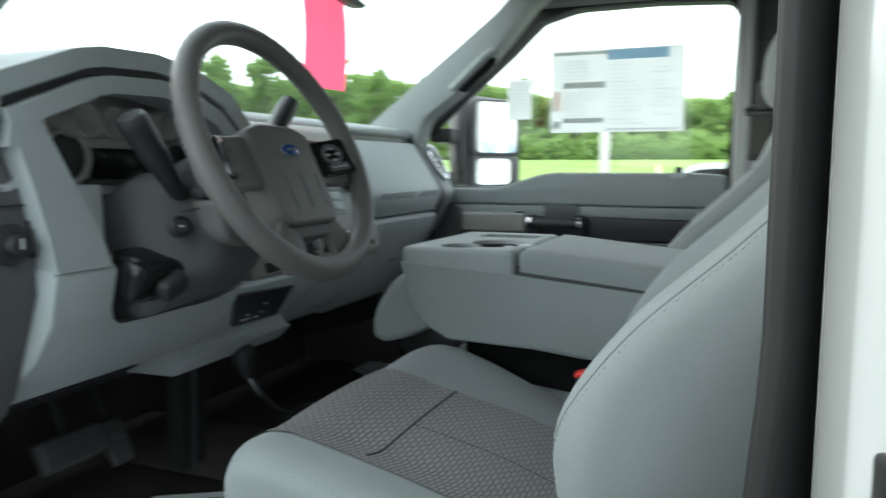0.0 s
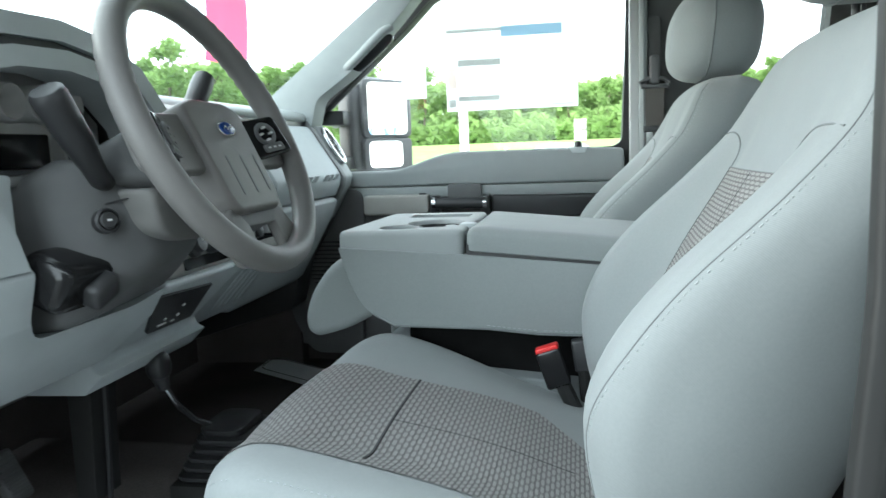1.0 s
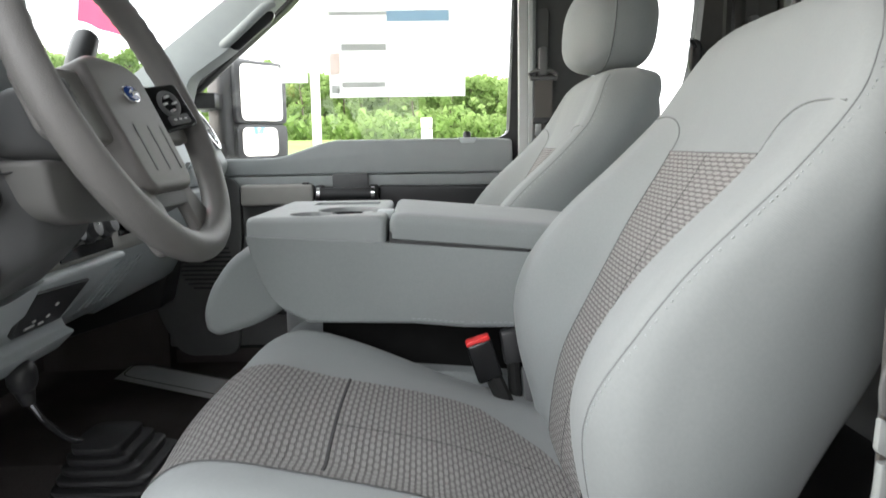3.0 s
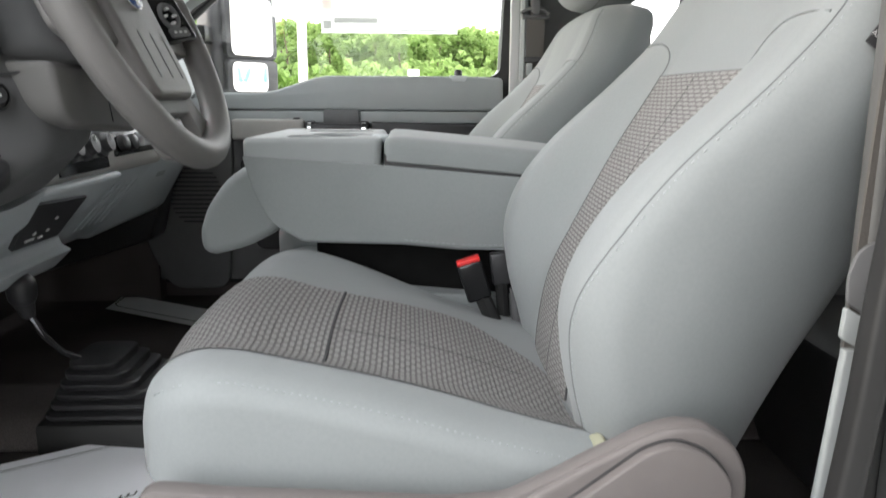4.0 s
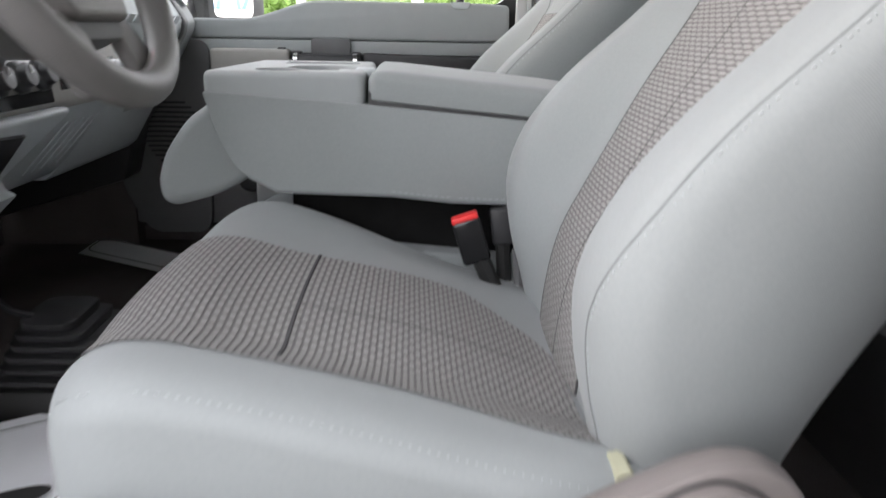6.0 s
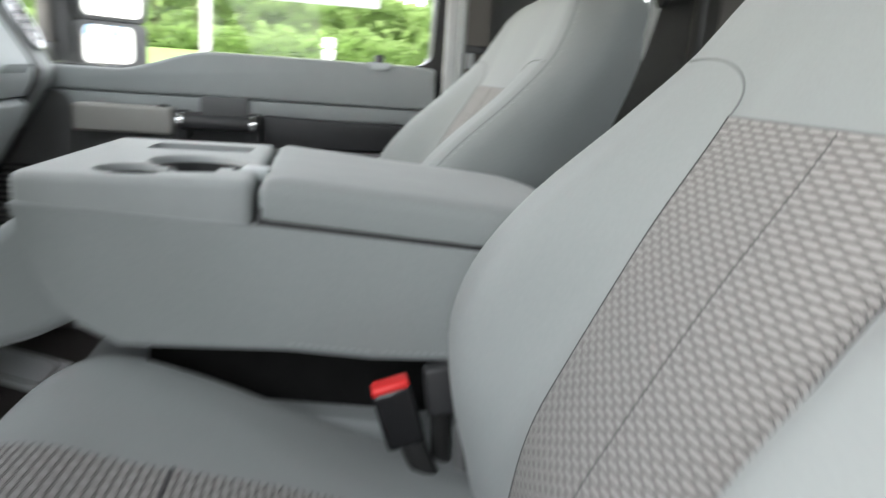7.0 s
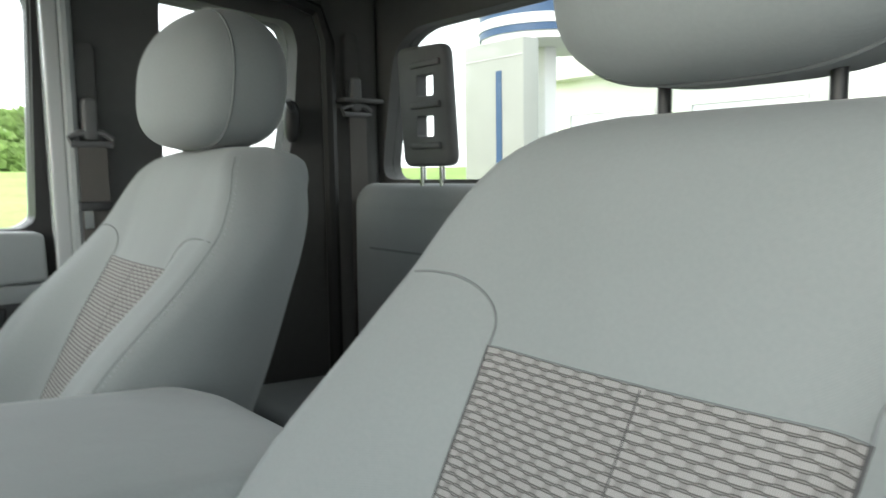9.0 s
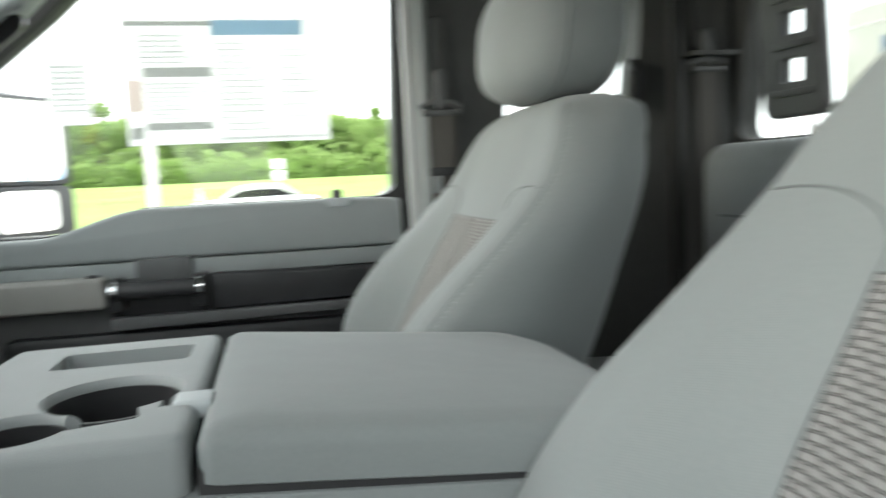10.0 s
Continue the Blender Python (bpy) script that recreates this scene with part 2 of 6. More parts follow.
def glass(name, tint=(1, 1, 1), gloss=0.02):
    m = bpy.data.materials.new(name)
    m.use_nodes = True
    n, l = m.node_tree.nodes, m.node_tree.links
    n.remove(n["Principled BSDF"])
    tr, gl, mix, lw, mr = n.new("ShaderNodeBsdfTransparent"), n.new("ShaderNodeBsdfGlossy"), n.new("ShaderNodeMixShader"), n.new("ShaderNodeLayerWeight"), n.new("ShaderNodeMapRange")
    tr.inputs[0].default_value = (*tint, 1)
    gl.inputs["Roughness"].default_value = gloss
    pw = n.new("ShaderNodeMath")
    pw.operation, pw.inputs[1].default_value = "POWER", 4.0
    l.new(lw.outputs["Facing"], pw.inputs[0])
    l.new(pw.outputs[0], mr.inputs[0])
    mr.inputs[3].default_value, mr.inputs[4].default_value = 0.02, 0.6
    l.new(mr.outputs[0], mix.inputs[0])
    l.new(tr.outputs[0], mix.inputs[1])
    l.new(gl.outputs[0], mix.inputs[2])
    l.new(mix.outputs[0], n["Material Output"].inputs[0])
    return m


def paper(name, color):
    """Thin paper that lets some light through."""
    m = bpy.data.materials.new(name)
    m.use_nodes = True
    n, l = m.node_tree.nodes, m.node_tree.links
    b = n["Principled BSDF"]
    b.inputs["Base Color"].default_value, b.inputs["Roughness"].default_value = (*color, 1), 0.8
    t, mix = n.new("ShaderNodeBsdfTranslucent"), n.new("ShaderNodeMixShader")
    t.inputs[0].default_value = (*color, 1)
    mix.inputs[0].default_value = 0.75
    l.new(b.outputs[0], mix.inputs[1])
    l.new(t.outputs[0], mix.inputs[2])
    l.new(mix.outputs[0], n["Material Output"].inputs[0])
    return m


SEAT = cloth("grey_seat_cloth", (0.245, 0.262, 0.264))
WEAVE = woven("woven_insert")
THREAD = material("light_thread", (0.32, 0.34, 0.345), rough=0.8, var=0.03)
# dark seam colour that also carries the shade of grooves and creases
CREASE = material("dark_seam_groove_shade", (0.07, 0.07, 0.072), rough=0.9, var=0.05)
SEAM = material("dark_seam", (0.17, 0.18, 0.185), rough=0.8, var=0.03)
DASH = material("grey_dash_plastic", (0.475, 0.51, 0.522), rough=0.5, var=0.04, bump=0.35, bscale=1400)
CARD = material("grey_door_plastic", (0.31, 0.33, 0.33), rough=0.55, var=0.04, bump=0.35, bscale=1400)
CHAR = material("charcoal_plastic", (0.125, 0.126, 0.128), rough=0.5, var=0.08, bump=0.4, bscale=1500)
BLACK = material("black_plastic", (0.036, 0.036, 0.038), rough=0.38, var=0.1, bump=0.2, bscale=1200)
GLOSSBLACK = material("gloss_black_panel", (0.012, 0.012, 0.013), rough=0.18, var=0.05)
WHEEL = material("wheel_rubber", (0.160, 0.154, 0.149), rough=0.42, var=0.06, bump=0.5, bscale=700)
HUB = material("airbag_cover", (0.154, 0.146, 0.140), rough=0.38, var=0.06, bump=0.5, bscale=900)
SHROUD = material("grey_shroud_plastic", (0.185, 0.180, 0.175), rough=0.5, var=0.05, bump=0.4, bscale=1500)
COLUMN = material("grey_column_plastic", (0.119, 0.120, 0.122), rough=0.5, var=0.05, bump=0.4, bscale=1500)
INNER = material("silver_grey_plastic", (0.74, 0.73, 0.72), rough=0.32, metal=0.2, var=0.05)
TRIM = material("taupe_seat_plastic", (0.140, 0.126, 0.122), rough=0.5, var=0.06, bump=0.5, bscale=1300)
TAUPE = material("taupe_armrest", (0.33, 0.32, 0.30), rough=0.6, var=0.05, bump=0.3)
PILLAR = material("dark_pillar_trim", (0.10, 0.10, 0.098), rough=0.7, var=0.08, bump=0.3)
CARPET = material("black_carpet", (0.095, 0.085, 0.082), rough=0.95, spec=0.1, var=0.5, scale=500, bump=1.0, bscale=600)
# near-black colour that stands in for the shade under the console
CONSOLE_SHADE = material("under_console_shade", (0.010, 0.010, 0.010), rough=0.95, spec=0.05, var=0.2)
RUBBER = material("black_rubber", (0.018, 0.018, 0.018), rough=0.55, var=0.15)
LINER = material("grey_headliner", (0.17, 0.175, 0.17), rough=0.95, spec=0.1, var=0.05, scale=300, bump=0.6, bscale=900)
CHROME = material("chrome", (0.78, 0.78, 0.8), rough=0.12, metal=1.0, var=0.02)
SILVER = material("satin_silver", (0.6, 0.6, 0.61), rough=0.38, metal=0.9, var=0.04)
PAINT = material("white_car_paint", (0.50, 0.51, 0.51), rough=0.25, var=0.02, coat=0.6)
BELT = material("belt_webbing", (0.10, 0.092, 0.085), rough=0.7, var=0.12, scale=400, bump=0.6, bscale=700)
BUCKLE_RED = material("red_button", (0.72, 0.03, 0.03), rough=0.4, var=0.04)
CREAM = material("cream_foam", (0.33, 0.33, 0.24), rough=0.9, var=0.08)
PAPER = paper("white_paper", (0.92, 0.92, 0.91))
PINK = paper("pink_paper", (0.95, 0.12, 0.22))
MATPAPER = material("mat_paper", (0.88, 0.89, 0.92), rough=0.7, var=0.04, scale=15, bump=0.4, bscale=18)
INK = material("black_ink", (0.03, 0.03, 0.03), rough=0.7, var=0.1)
INKGREY = material("grey_ink", (0.60, 0.60, 0.61), rough=0.8, var=0.05)
INKBLUE = paper("blue_ink", (0.60, 0.74, 0.84))
FADED = paper("faded_ink", (0.86, 0.87, 0.87))
BARINK = paper("pale_bar_ink", (0.70, 0.71, 0.70))
REDINK = paper("pale_orange_ink", (0.93, 0.86, 0.83))
INKRED = material("orange_ink", (0.70, 0.52, 0.44), rough=0.7, var=0.05)
BLUE = material("blue_enamel", (0.012, 0.05, 0.24), rough=0.2, var=0.05)
ICON = material("white_icon", (0.7, 0.7, 0.7), rough=0.5, var=0.02)
GLASS = glass("clear_glass")
PRIVACY = glass("tinted_glass", (0.84, 0.85, 0.845))
SCREEN = glass("laminated_glass", (0.80, 0.83, 0.82))
MIRROR = material("mirror_glass", (0.9, 0.92, 0.93), rough=0.02, metal=1.0, var=0.0)
ASPHALT = material("asphalt", (0.14, 0.14, 0.135), rough=0.9, var=0.2, scale=60, coarse=0.4)
GRASS = material("mown_grass", (0.24, 0.34, 0.10), rough=0.9, spec=0.1, var=0.3, scale=3, coarse=0.15)
LEAF = material("tree_leaves", (0.20, 0.30, 0.10), rough=0.7, spec=0.2, var=0.5, scale=0.9, coarse=0.12)
ln, ll = LEAF.node_tree.nodes, LEAF.node_tree.links
thin, blend = ln.new("ShaderNodeBsdfTranslucent"), ln.new("ShaderNodeMixShader")
thin.inputs[0].default_value, blend.inputs[0].default_value = (0.44, 0.58, 0.22, 1), 0.5
ll.new(ln["Principled BSDF"].outputs[0], blend.inputs[1])
ll.new(thin.outputs[0], blend.inputs[2])
ll.new(blend.outputs[0], ln["Material Output"].inputs[0])
BARK = material("tree_bark", (0.14, 0.11, 0.08), rough=0.9, var=0.3, scale=5, bump=0.5, bscale=12)
POST = material("pale_post", (0.62, 0.6, 0.56), rough=0.7, var=0.1, scale=6)
SIGNWHITE = material("white_sign", (0.8, 0.8, 0.8), rough=0.5, var=0.03)
WALLWHITE = material("white_cladding", (0.8, 0.8, 0.79), rough=0.6, var=0.04, scale=2)
PYLON = material("grey_pylon_cladding", (0.36, 0.37, 0.34), rough=0.6, var=0.05, scale=2)
ROOFTAN = material("pale_roof", (0.68, 0.67, 0.64), rough=0.8, var=0.1, scale=5)
LETTERBLUE = material("light_blue_letters", (0.16, 0.36, 0.60), rough=0.5, var=0.05)
BANDBLUE = material("blue_band", (0.05, 0.10, 0.20), rough=0.4, var=0.05)

# ---- the cab ----
MIDY, SEATY, SHIFT = 1.298, 0.881, 0.834
FLOORZ = 0.80

floor = part("floor", box(-1.35, 0.70, 0.40, 2.20, FLOORZ - 0.05, FLOORZ), CARPET)
tagged(floor, "black carpeted cab floor", "floor", kind="structure")
tunnel = part("tunnel", prism(rounded([(1.16, 0.799), (1.22, 0.845), (1.38, 0.845), (1.44, 0.799)], 0.04), "x", -1.33, 0.60), CARPET)
tagged(tunnel, "black carpeted transmission hump", "floor", kind="structure")
firewall = part("firewall", box(-1.40, -1.352, 0.40, 2.20, FLOORZ - 0.05, 1.49), CARPET)
tagged(firewall, "black carpeted front bulkhead", "wall", kind="structure")
ceiling = part("ceiling", box(-0.70, 0.70, 0.50, 2.08, 1.945, 1.975, 0.01), LINER)
tagged(ceiling, "grey fabric headliner", "ceiling", kind="structure")
roof = part("roof", box(-0.74, 0.74, 0.38, 2.22, 1.98, 2.02, 0.015), PAINT)
tagged(roof, "white painted cab roof", "roof", kind="structure")
for nm, y0, y1 in (("trim", 2.065, 2.16), ("trim", 0.44, 0.531)):
    r = part(nm, prism(rounded([(y0, 1.90), (y1, 1.90), (y1, 1.972), (y0, 1.972)], 0.02), "x", -0.60, 0.70), LINER)
    tagged(r, "grey roof rail trim over the doors", "trim", kind="structure")

# passenger door: frame, inner card, glass
SWOOP = [(-0.70 + 0.20 * k / 10, smooth01(k / 10)) for k in range(11)]
WINDOW = [(-0.965, 1.384)] + [(x, 1.384 + 0.044 * s) for x, s in SWOOP] + [(-0.061, 1.428), (-0.037, 1.443), (-0.020, 1.847), (-0.042, 1.888),
          (-0.233, 1.898), (-0.456, 1.896), (-0.562, 1.868), (-0.647, 1.786), (-0.796, 1.661), (-0.965, 1.518)]
door = thing("door_1", (-0.45, 2.15, 0.86), "closed grey and charcoal passenger door with chrome-ended pull", "door", kind="structure")
frame_outline = [(-1.08, 0.84), (-0.005, 0.84), (-0.005, 1.86), (-0.03, 1.93), (-0.30, 1.94), (-0.52, 1.93), (-0.62, 1.88), (-1.08, 1.50)]
part("frame", cut(prism(rounded(frame_outline, 0.02), "y", 2.15, 2.215), prism(rounded(WINDOW, 0.02), "y", 2.0, 2.4)), RUBBER, door)
part("door_skin", cut(prism(rounded(frame_outline, 0.02), "y", 2.217, 2.227), prism(rounded(WINDOW, 0.02), "y", 2.0, 2.4)), PAINT, door)
CARD_TOP = [(-0.93, 1.382)] + [(x, 1.382 + 0.046 * s) for x, s in SWOOP] + [(-0.10, 1.428), (-0.036, 1.424)]
part("upper_card", prism(rounded(CARD_TOP + [(-0.034, 1.335), (-0.93, 1.335)], 0.012), "y", 2.085, 2.149, 0.008, 3), CARD, door, "grey upper door trim")
part("middle_card", prism([(-0.93, 1.302), (-0.036, 1.302), (-0.036, 1.3335), (-0.93, 1.3335)], "y", 2.088, 2.149, 0.003), CARD, door, "grey door trim above the armrest")
part("lower_card", prism([(-1.0, 0.86), (-0.036, 0.86), (-0.036, 1.300), (-0.93, 1.300), (-1.0, 1.28)], "y", 2.105, 2.149, 0.006), CHAR, door, "charcoal lower door trim")
part("glass", prism(rounded(WINDOW, 0.02), "y", 2.19, 2.194), GLASS, door).visible_shadow = False

# windshield, back wall, pillars
rows_ = []
for i in range(9):
    s = i / 8
    row = []
    for k in range(13):
        v = (k - 6) / 6
        x = -1.36 + 0.22 * v * v + s * (0.66 - 0.02 * v * v)
        z = 1.485 + s * 0.465 - 0.01 * v * v
        row.append((x, MIDY + v * (0.80 - 0.07 * s), z))
    rows_.append(row)
windshield = part("window_1", loft(rows_, closed=False), SCREEN)
tagged(windshield, "clear raked windscreen", "window", kind="structure")
BACKX = 0.66
back_hole = rounded([(0.560, 1.505), (2.036, 1.505), (1.978, 1.79), (1.90, 1.828), (0.706, 1.828), (0.63, 1.79)], 0.05)
backwall = part("wall_back", cut(prism([(0.42, 0.74), (2.18, 0.74), (2.14, 1.95), (0.46, 1.95)], "x", BACKX, BACKX + 0.05), prism(back_hole, "x", 0.5, 0.8)), PILLAR)
tagged(backwall, "dark rear cab wall with a wide window", "wall", kind="structure")
bw = part("window_2", prism(back_hole, "x", BACKX + 0.025, BACKX + 0.029), PRIVACY)
tagged(bw, "clear rear cab window", "window", kind="structure")

# passenger side rear wall: pillar trim, rear door panel with its window
REARWIN = rounded([(0.175, 1.46), (0.425, 1.46), (0.462, 1.62), (0.478, 1.80), (0.462, 1.845), (0.185, 1.868)], 0.03)
side = part("wall_east", cut(prism([(0.012, 0.80), (0.66, 0.80), (0.66, 1.95), (0.012, 1.95)], "y", 2.08, 2.16), prism(REARWIN, "y", 2.0, 2.3)), PILLAR)
tagged(side, "dark grey rear door trim with a small window", "wall", kind="structure")
rw = part("window_3", prism(REARWIN, "y", 2.12, 2.124), PRIVACY)
tagged(rw, "clear fixed rear quarter window", "window", kind="structure")
skin = part("wall_outer", cut(prism([(-0.004, 0.70), (0.72, 0.70), (0.70, 1.96), (-0.004, 1.96)], "y", 2.20, 2.24), prism([(0.33 + (x - 0.33) * 1.35, 1.66 + (z - 1.66) * 1.2) for x, z in REARWIN], "y", 2.0, 2.3)), PAINT)
tagged(skin, "white painted outer cab side", "wall", kind="structure")
jamb = part("trim", prism(rounded([(-0.024, 2.06), (0.004, 2.06), (0.012, 2.16), (-0.010, 2.16)], 0.006), "z", 0.86, 1.92), PAINT)
tagged(jamb, "white painted door jamb edge", "trim", kind="structure")
seal = part("trim", tube([(0.012, 2.055, 0.9), (0.012, 2.05, 1.86), (0.0, 2.05, 1.905), (-0.06, 2.055, 1.92), (-0.5, 2.055, 1.92)], 0.011), CARD)
tagged(seal, "grey rubber door seal", "trim", kind="structure")
cp = part("trim", tube([(0.520, 2.03, 0.85), (0.522, 2.03, 1.80), (0.500, 2.035, 1.865), (0.42, 2.04, 1.89), (0.05, 2.04, 1.90)], 0.016), RUBBER)
tagged(cp, "black rubber seal round the rear door", "trim", kind="structure")
cpil = part("pillar", prism(rounded([(0.54, 2.10), (0.54, 2.06), (0.60, 2.045), (0.659, 2.03), (0.659, 2.10)], 0.03), "z", 0.85, 1.93), PILLAR)
tagged(cpil, "dark grey rear corner pillar trim", "pillar", kind="structure")

# driver side: pillar and jamb behind the open door
bp = part("pillar", prism(rounded([(0.060, 0.605), (0.056, 0.575), (0.13, 0.575), (0.13, 0.605)], 0.008), "z", 0.80, 1.93), PILLAR)
tagged(bp, "dark grey trim of the driver side pillar", "pillar", kind="structure")
def jamb_lean(z):
    """How far the door opening's rear edge leans at height z."""
    return herm(z, [0.80, 1.016, 1.10, 1.19, 1.23, 1.28, 1.33], [-0.050, -0.0275, -0.0175, -0.0095, -0.0075, -0.0035, 0.0])
SEAL = rounded([(0.0165, 0.486), (0.030, 0.482), (0.060, 0.520), (0.080, 0.574), (0.068, 0.574), (0.0165, 0.502)], 0.004)
dseal = part("trim", loft([[(x + jamb_lean(z), y, z) for x, y in SEAL] for z in [0.80 + 0.0418 * k for k in range(28)]]), RUBBER)
tagged(dseal, "black rubber seal of the open driver door", "trim", kind="structure")
djamb = part("pillar", prism(rounded([(0.085, 0.573), (0.048, 0.494), (0.050, 0.36), (0.07, 0.335), (0.70, 0.335), (0.70, 0.435), (0.12, 0.438), (0.12, 0.573)], 0.012), "z", 0.70, 1.96), PAINT)
tagged(djamb, "white painted rear door edge beside the driver", "pillar", kind="structure")
striker = thing("door_striker", (0.056, 0.35, 1.33), "black metal latch striker on the painted door edge", "latch")
part("plate", box(0.056, 0.066, 0.326, 0.342, 1.255, 1.332, 0.003), RUBBER, striker)
wr = part("wall_west", prism([(0.132, 0.80), (0.66, 0.80), (0.66, 1.95), (0.132, 1.95)], "y", 0.44, 0.50), PILLAR)
tagged(wr, "dark grey rear door trim", "wall", kind="structure")
sill = part("trim", prism(rounded([(0.36, 0.70), (0.36, 0.77), (0.40, 0.80), (0.52, 0.80), (0.54, 0.70)], 0.015), "x", -1.05, 0.03), DASH)
tagged(sill, "grey plastic sill plate under the driver door", "trim", kind="structure")

# passenger windscreen pillar with its grab handle
apillar = thing("pillar", (-0.98, 2.03, 1.50), "grey windscreen pillar trim with a dark grab handle", "pillar", kind="structure")
A_OUT = [(-1.13, 1.50), (-0.994, 1.600), (-0.647, 1.861), (-0.56, 1.945), (-0.48, 1.925), (-0.545, 1.875), (-0.619, 1.791), (-0.759, 1.654), (-0.822, 1.612),
         (-0.862, 1.585), (-0.885, 1.50)]
GRAB = rounded([(-0.772, 1.668), (-0.745, 1.655), (-0.650, 1.732), (-0.648, 1.752), (-0.668, 1.752)], 0.012)
part("trim_panel", cut(prism(rounded(A_OUT, 0.02), "y", 1.975, 2.06, 0.012, 3), prism(GRAB, "y", 1.9, 2.03)), CARD, apillar)
part("grab_handle", tube([(-0.775, 1.985, 1.665), (-0.752, 1.968, 1.676), (-0.665, 1.968, 1.752), (-0.645, 1.985, 1.765)], 0.012, 10), CARD, apillar)
part("recess", prism(GRAB, "y", 2.012, 2.028), BLACK, apillar)
dpil = part("pillar", prism(rounded(A_OUT, 0.02), "y", 0.536, 0.62, 0.012, 3), CARD)
tagged(dpil, "grey windscreen pillar trim on the driver side", "pillar", kind="structure")
sail = part("trim", prism(rounded([(-1.02, 1.38), (-0.968, 1.38), (-0.968, 1.51), (-1.02, 1.47)], 0.012), "y", 2.06, 2.12, 0.006), BLACK)
tagged(sail, "black mirror sail panel", "trim", kind="structure")

# kick panels that close the footwells
for y0, y1 in ((2.10, 2.20), (0.41, 0.50)):
    k = part("wall", box(-1.40, -1.0, y0, y1, FLOORZ - 0.05, 1.50), CARPET)
    tagged(k, "black carpeted footwell side panel", "wall", kind="structure")
lowside = part("wall", box(-1.06, 0.70, 2.152, 2.20, FLOORZ - 0.10, 0.86), CARPET)
tagged(lowside, "black carpeted sill on the passenger side", "wall", kind="structure")
bonnet = part("wall", prism([(-2.35, 1.30), (-1.42, 1.44), (-1.36, 1.48), (-1.36, 0.75), (-2.35, 0.75)], "y", 0.42, 2.18, 0.05, 3), PAINT)
tagged(bonnet, "white painted truck bonnet and front", "wall", kind="structure")

# the driver door stands open; an added wall behind the camera blocks side light
odoor = part("door_2", turned(prism(rounded([(0.0, 0.84), (1.0, 0.84), (1.0, 1.40), (0.0, 1.40)], 0.03), "y", -0.09, 0.0, 0.02, 2), Matrix.Translation((-1.03, 0.36, 0)) @ Matrix.Rotation(radians(-112), 4, "Z")), PAINT)
tagged(odoor, "white driver door standing wide open", "door", kind="structure")
shade_wall = part("wall_south", box(-0.30, 6.0, -0.75, -0.55, 0.0, 3.0), PILLAR)
tagged(shade_wall, "added unseen dark wall that blocks light behind the open door", "wall", kind="structure")

# ---- front seats ----
ZS = [1.00, 1.08, 1.153, 1.206, 1.298, 1.402, 1.460, 1.510, 1.540, 1.556, 1.562]
XF = [-0.122, -0.119, -0.104, -0.078, -0.027, 0.037, 0.064, 0.084, 0.104, 0.128, 0.150]
ZB = [1.00, 1.083, 1.11, 1.18, 1.241, 1.308, 1.391, 1.448, 1.50, 1.562]
XB = [-0.118, -0.138, -0.146, -0.155, -0.138, -0.090, -0.003, 0.050, 0.082, 0.150]
ZK = [1.00, 1.082, 1.135, 1.217, 1.35, 1.48, 1.530, 1.552, 1.562]
XK = [0.020, 0.046, 0.068, 0.110, 0.164, 0.216, 0.228, 0.218, 0.180]
ZW = [1.00, 1.10, 1.20, 1.35, 1.43, 1.48, 1.52, 1.545, 1.557, 1.562]
WW = [0.235, 0.255, 0.264, 0.262, 0.252, 0.234, 0.205, 0.172, 0.140, 0.110]


def crest(z):
    """Where the outer seam runs, across from the middle."""
    return herm(z, ZW, WW) - 0.009 - 0.026 * smooth01((1.27 - z) / 0.12)


def back_front(u, z):
    """Depth of the backrest's front at u across and z up."""
    w, s = herm(z, ZW, WW), abs(u)
    f, b = herm(z, ZS, XF), herm(z, ZB, XB)
    x = f + (min(b, f) - f) * smooth01((s - 0.105) / 0.085) + 0.006 * (s / 0.12) ** 2 * (s < 0.12) - 0.006 * (s < 0.12)
    c = crest(z) - 0.020
    e = max(0.0, (s - c) / (w - c))
    return x + 0.050 * (1 - math.sqrt(max(0.0, 1 - min(e, 1.0) ** 2)))


def backrest_bm():
    rings = []
    zs = [1.00 + 0.50 * i / 30 for i in range(31)] + [1.515, 1.528, 1.539, 1.548, 1.554, 1.558, 1.561]
    for z in zs:
        w, k = herm(z, ZW, WW), herm(z, ZK, XK)
        ring = []
        for i in range(49):
            u = -w * math.cos(math.pi * i / 48)
            ring.append((min(back_front(u, z), k - 0.002), u, z))
        tuck = smooth01((1.545 - z) / 0.10)
        wr = w - 0.075 * tuck
        xf, xr = ring[-1][0], max(ring[-1][0] + 0.001, k - 0.035 + 0.044 * tuck)
        side = [(xf + (xr - xf) * s, w + 0.005 * math.sin(math.pi * s) - (w - wr) * s ** 2) for s in (0.15, 0.3, 0.45, 0.6, 0.75, 0.9)]
        ring += [(x, u, z) for x, u in side]
        for i in range(17):
            a = math.pi * i / 16
            ring.append((max(xr, k + 0.012 * tuck - 0.035 * (1 - math.sin(a) ** 0.5)), wr * math.cos(a), z))
        ring += [(x, -u, z) for x, u in reversed(side)]
        rings.append(ring)
    return loft(rings)


XC = [-0.52, -0.45, -0.385, -0.25, -0.153, -0.05]
ZC = [1.136, 1.139, 1.121, 1.087, 1.054, 1.030]
XE = [-0.52, -0.45, -0.40, -0.30, -0.20, -0.10, -0.04]
ZE = [1.150, 1.152, 1.144, 1.119, 1.090, 1.066, 1.056]
CFRONT, CW = -0.515, 0.281


def cushion_round(x):
    t = max(0.0, min(1.0, (CFRONT + 0.06 - x) / 0.06))
    return 1 - math.sqrt(max(0.0, 1 - t * t))


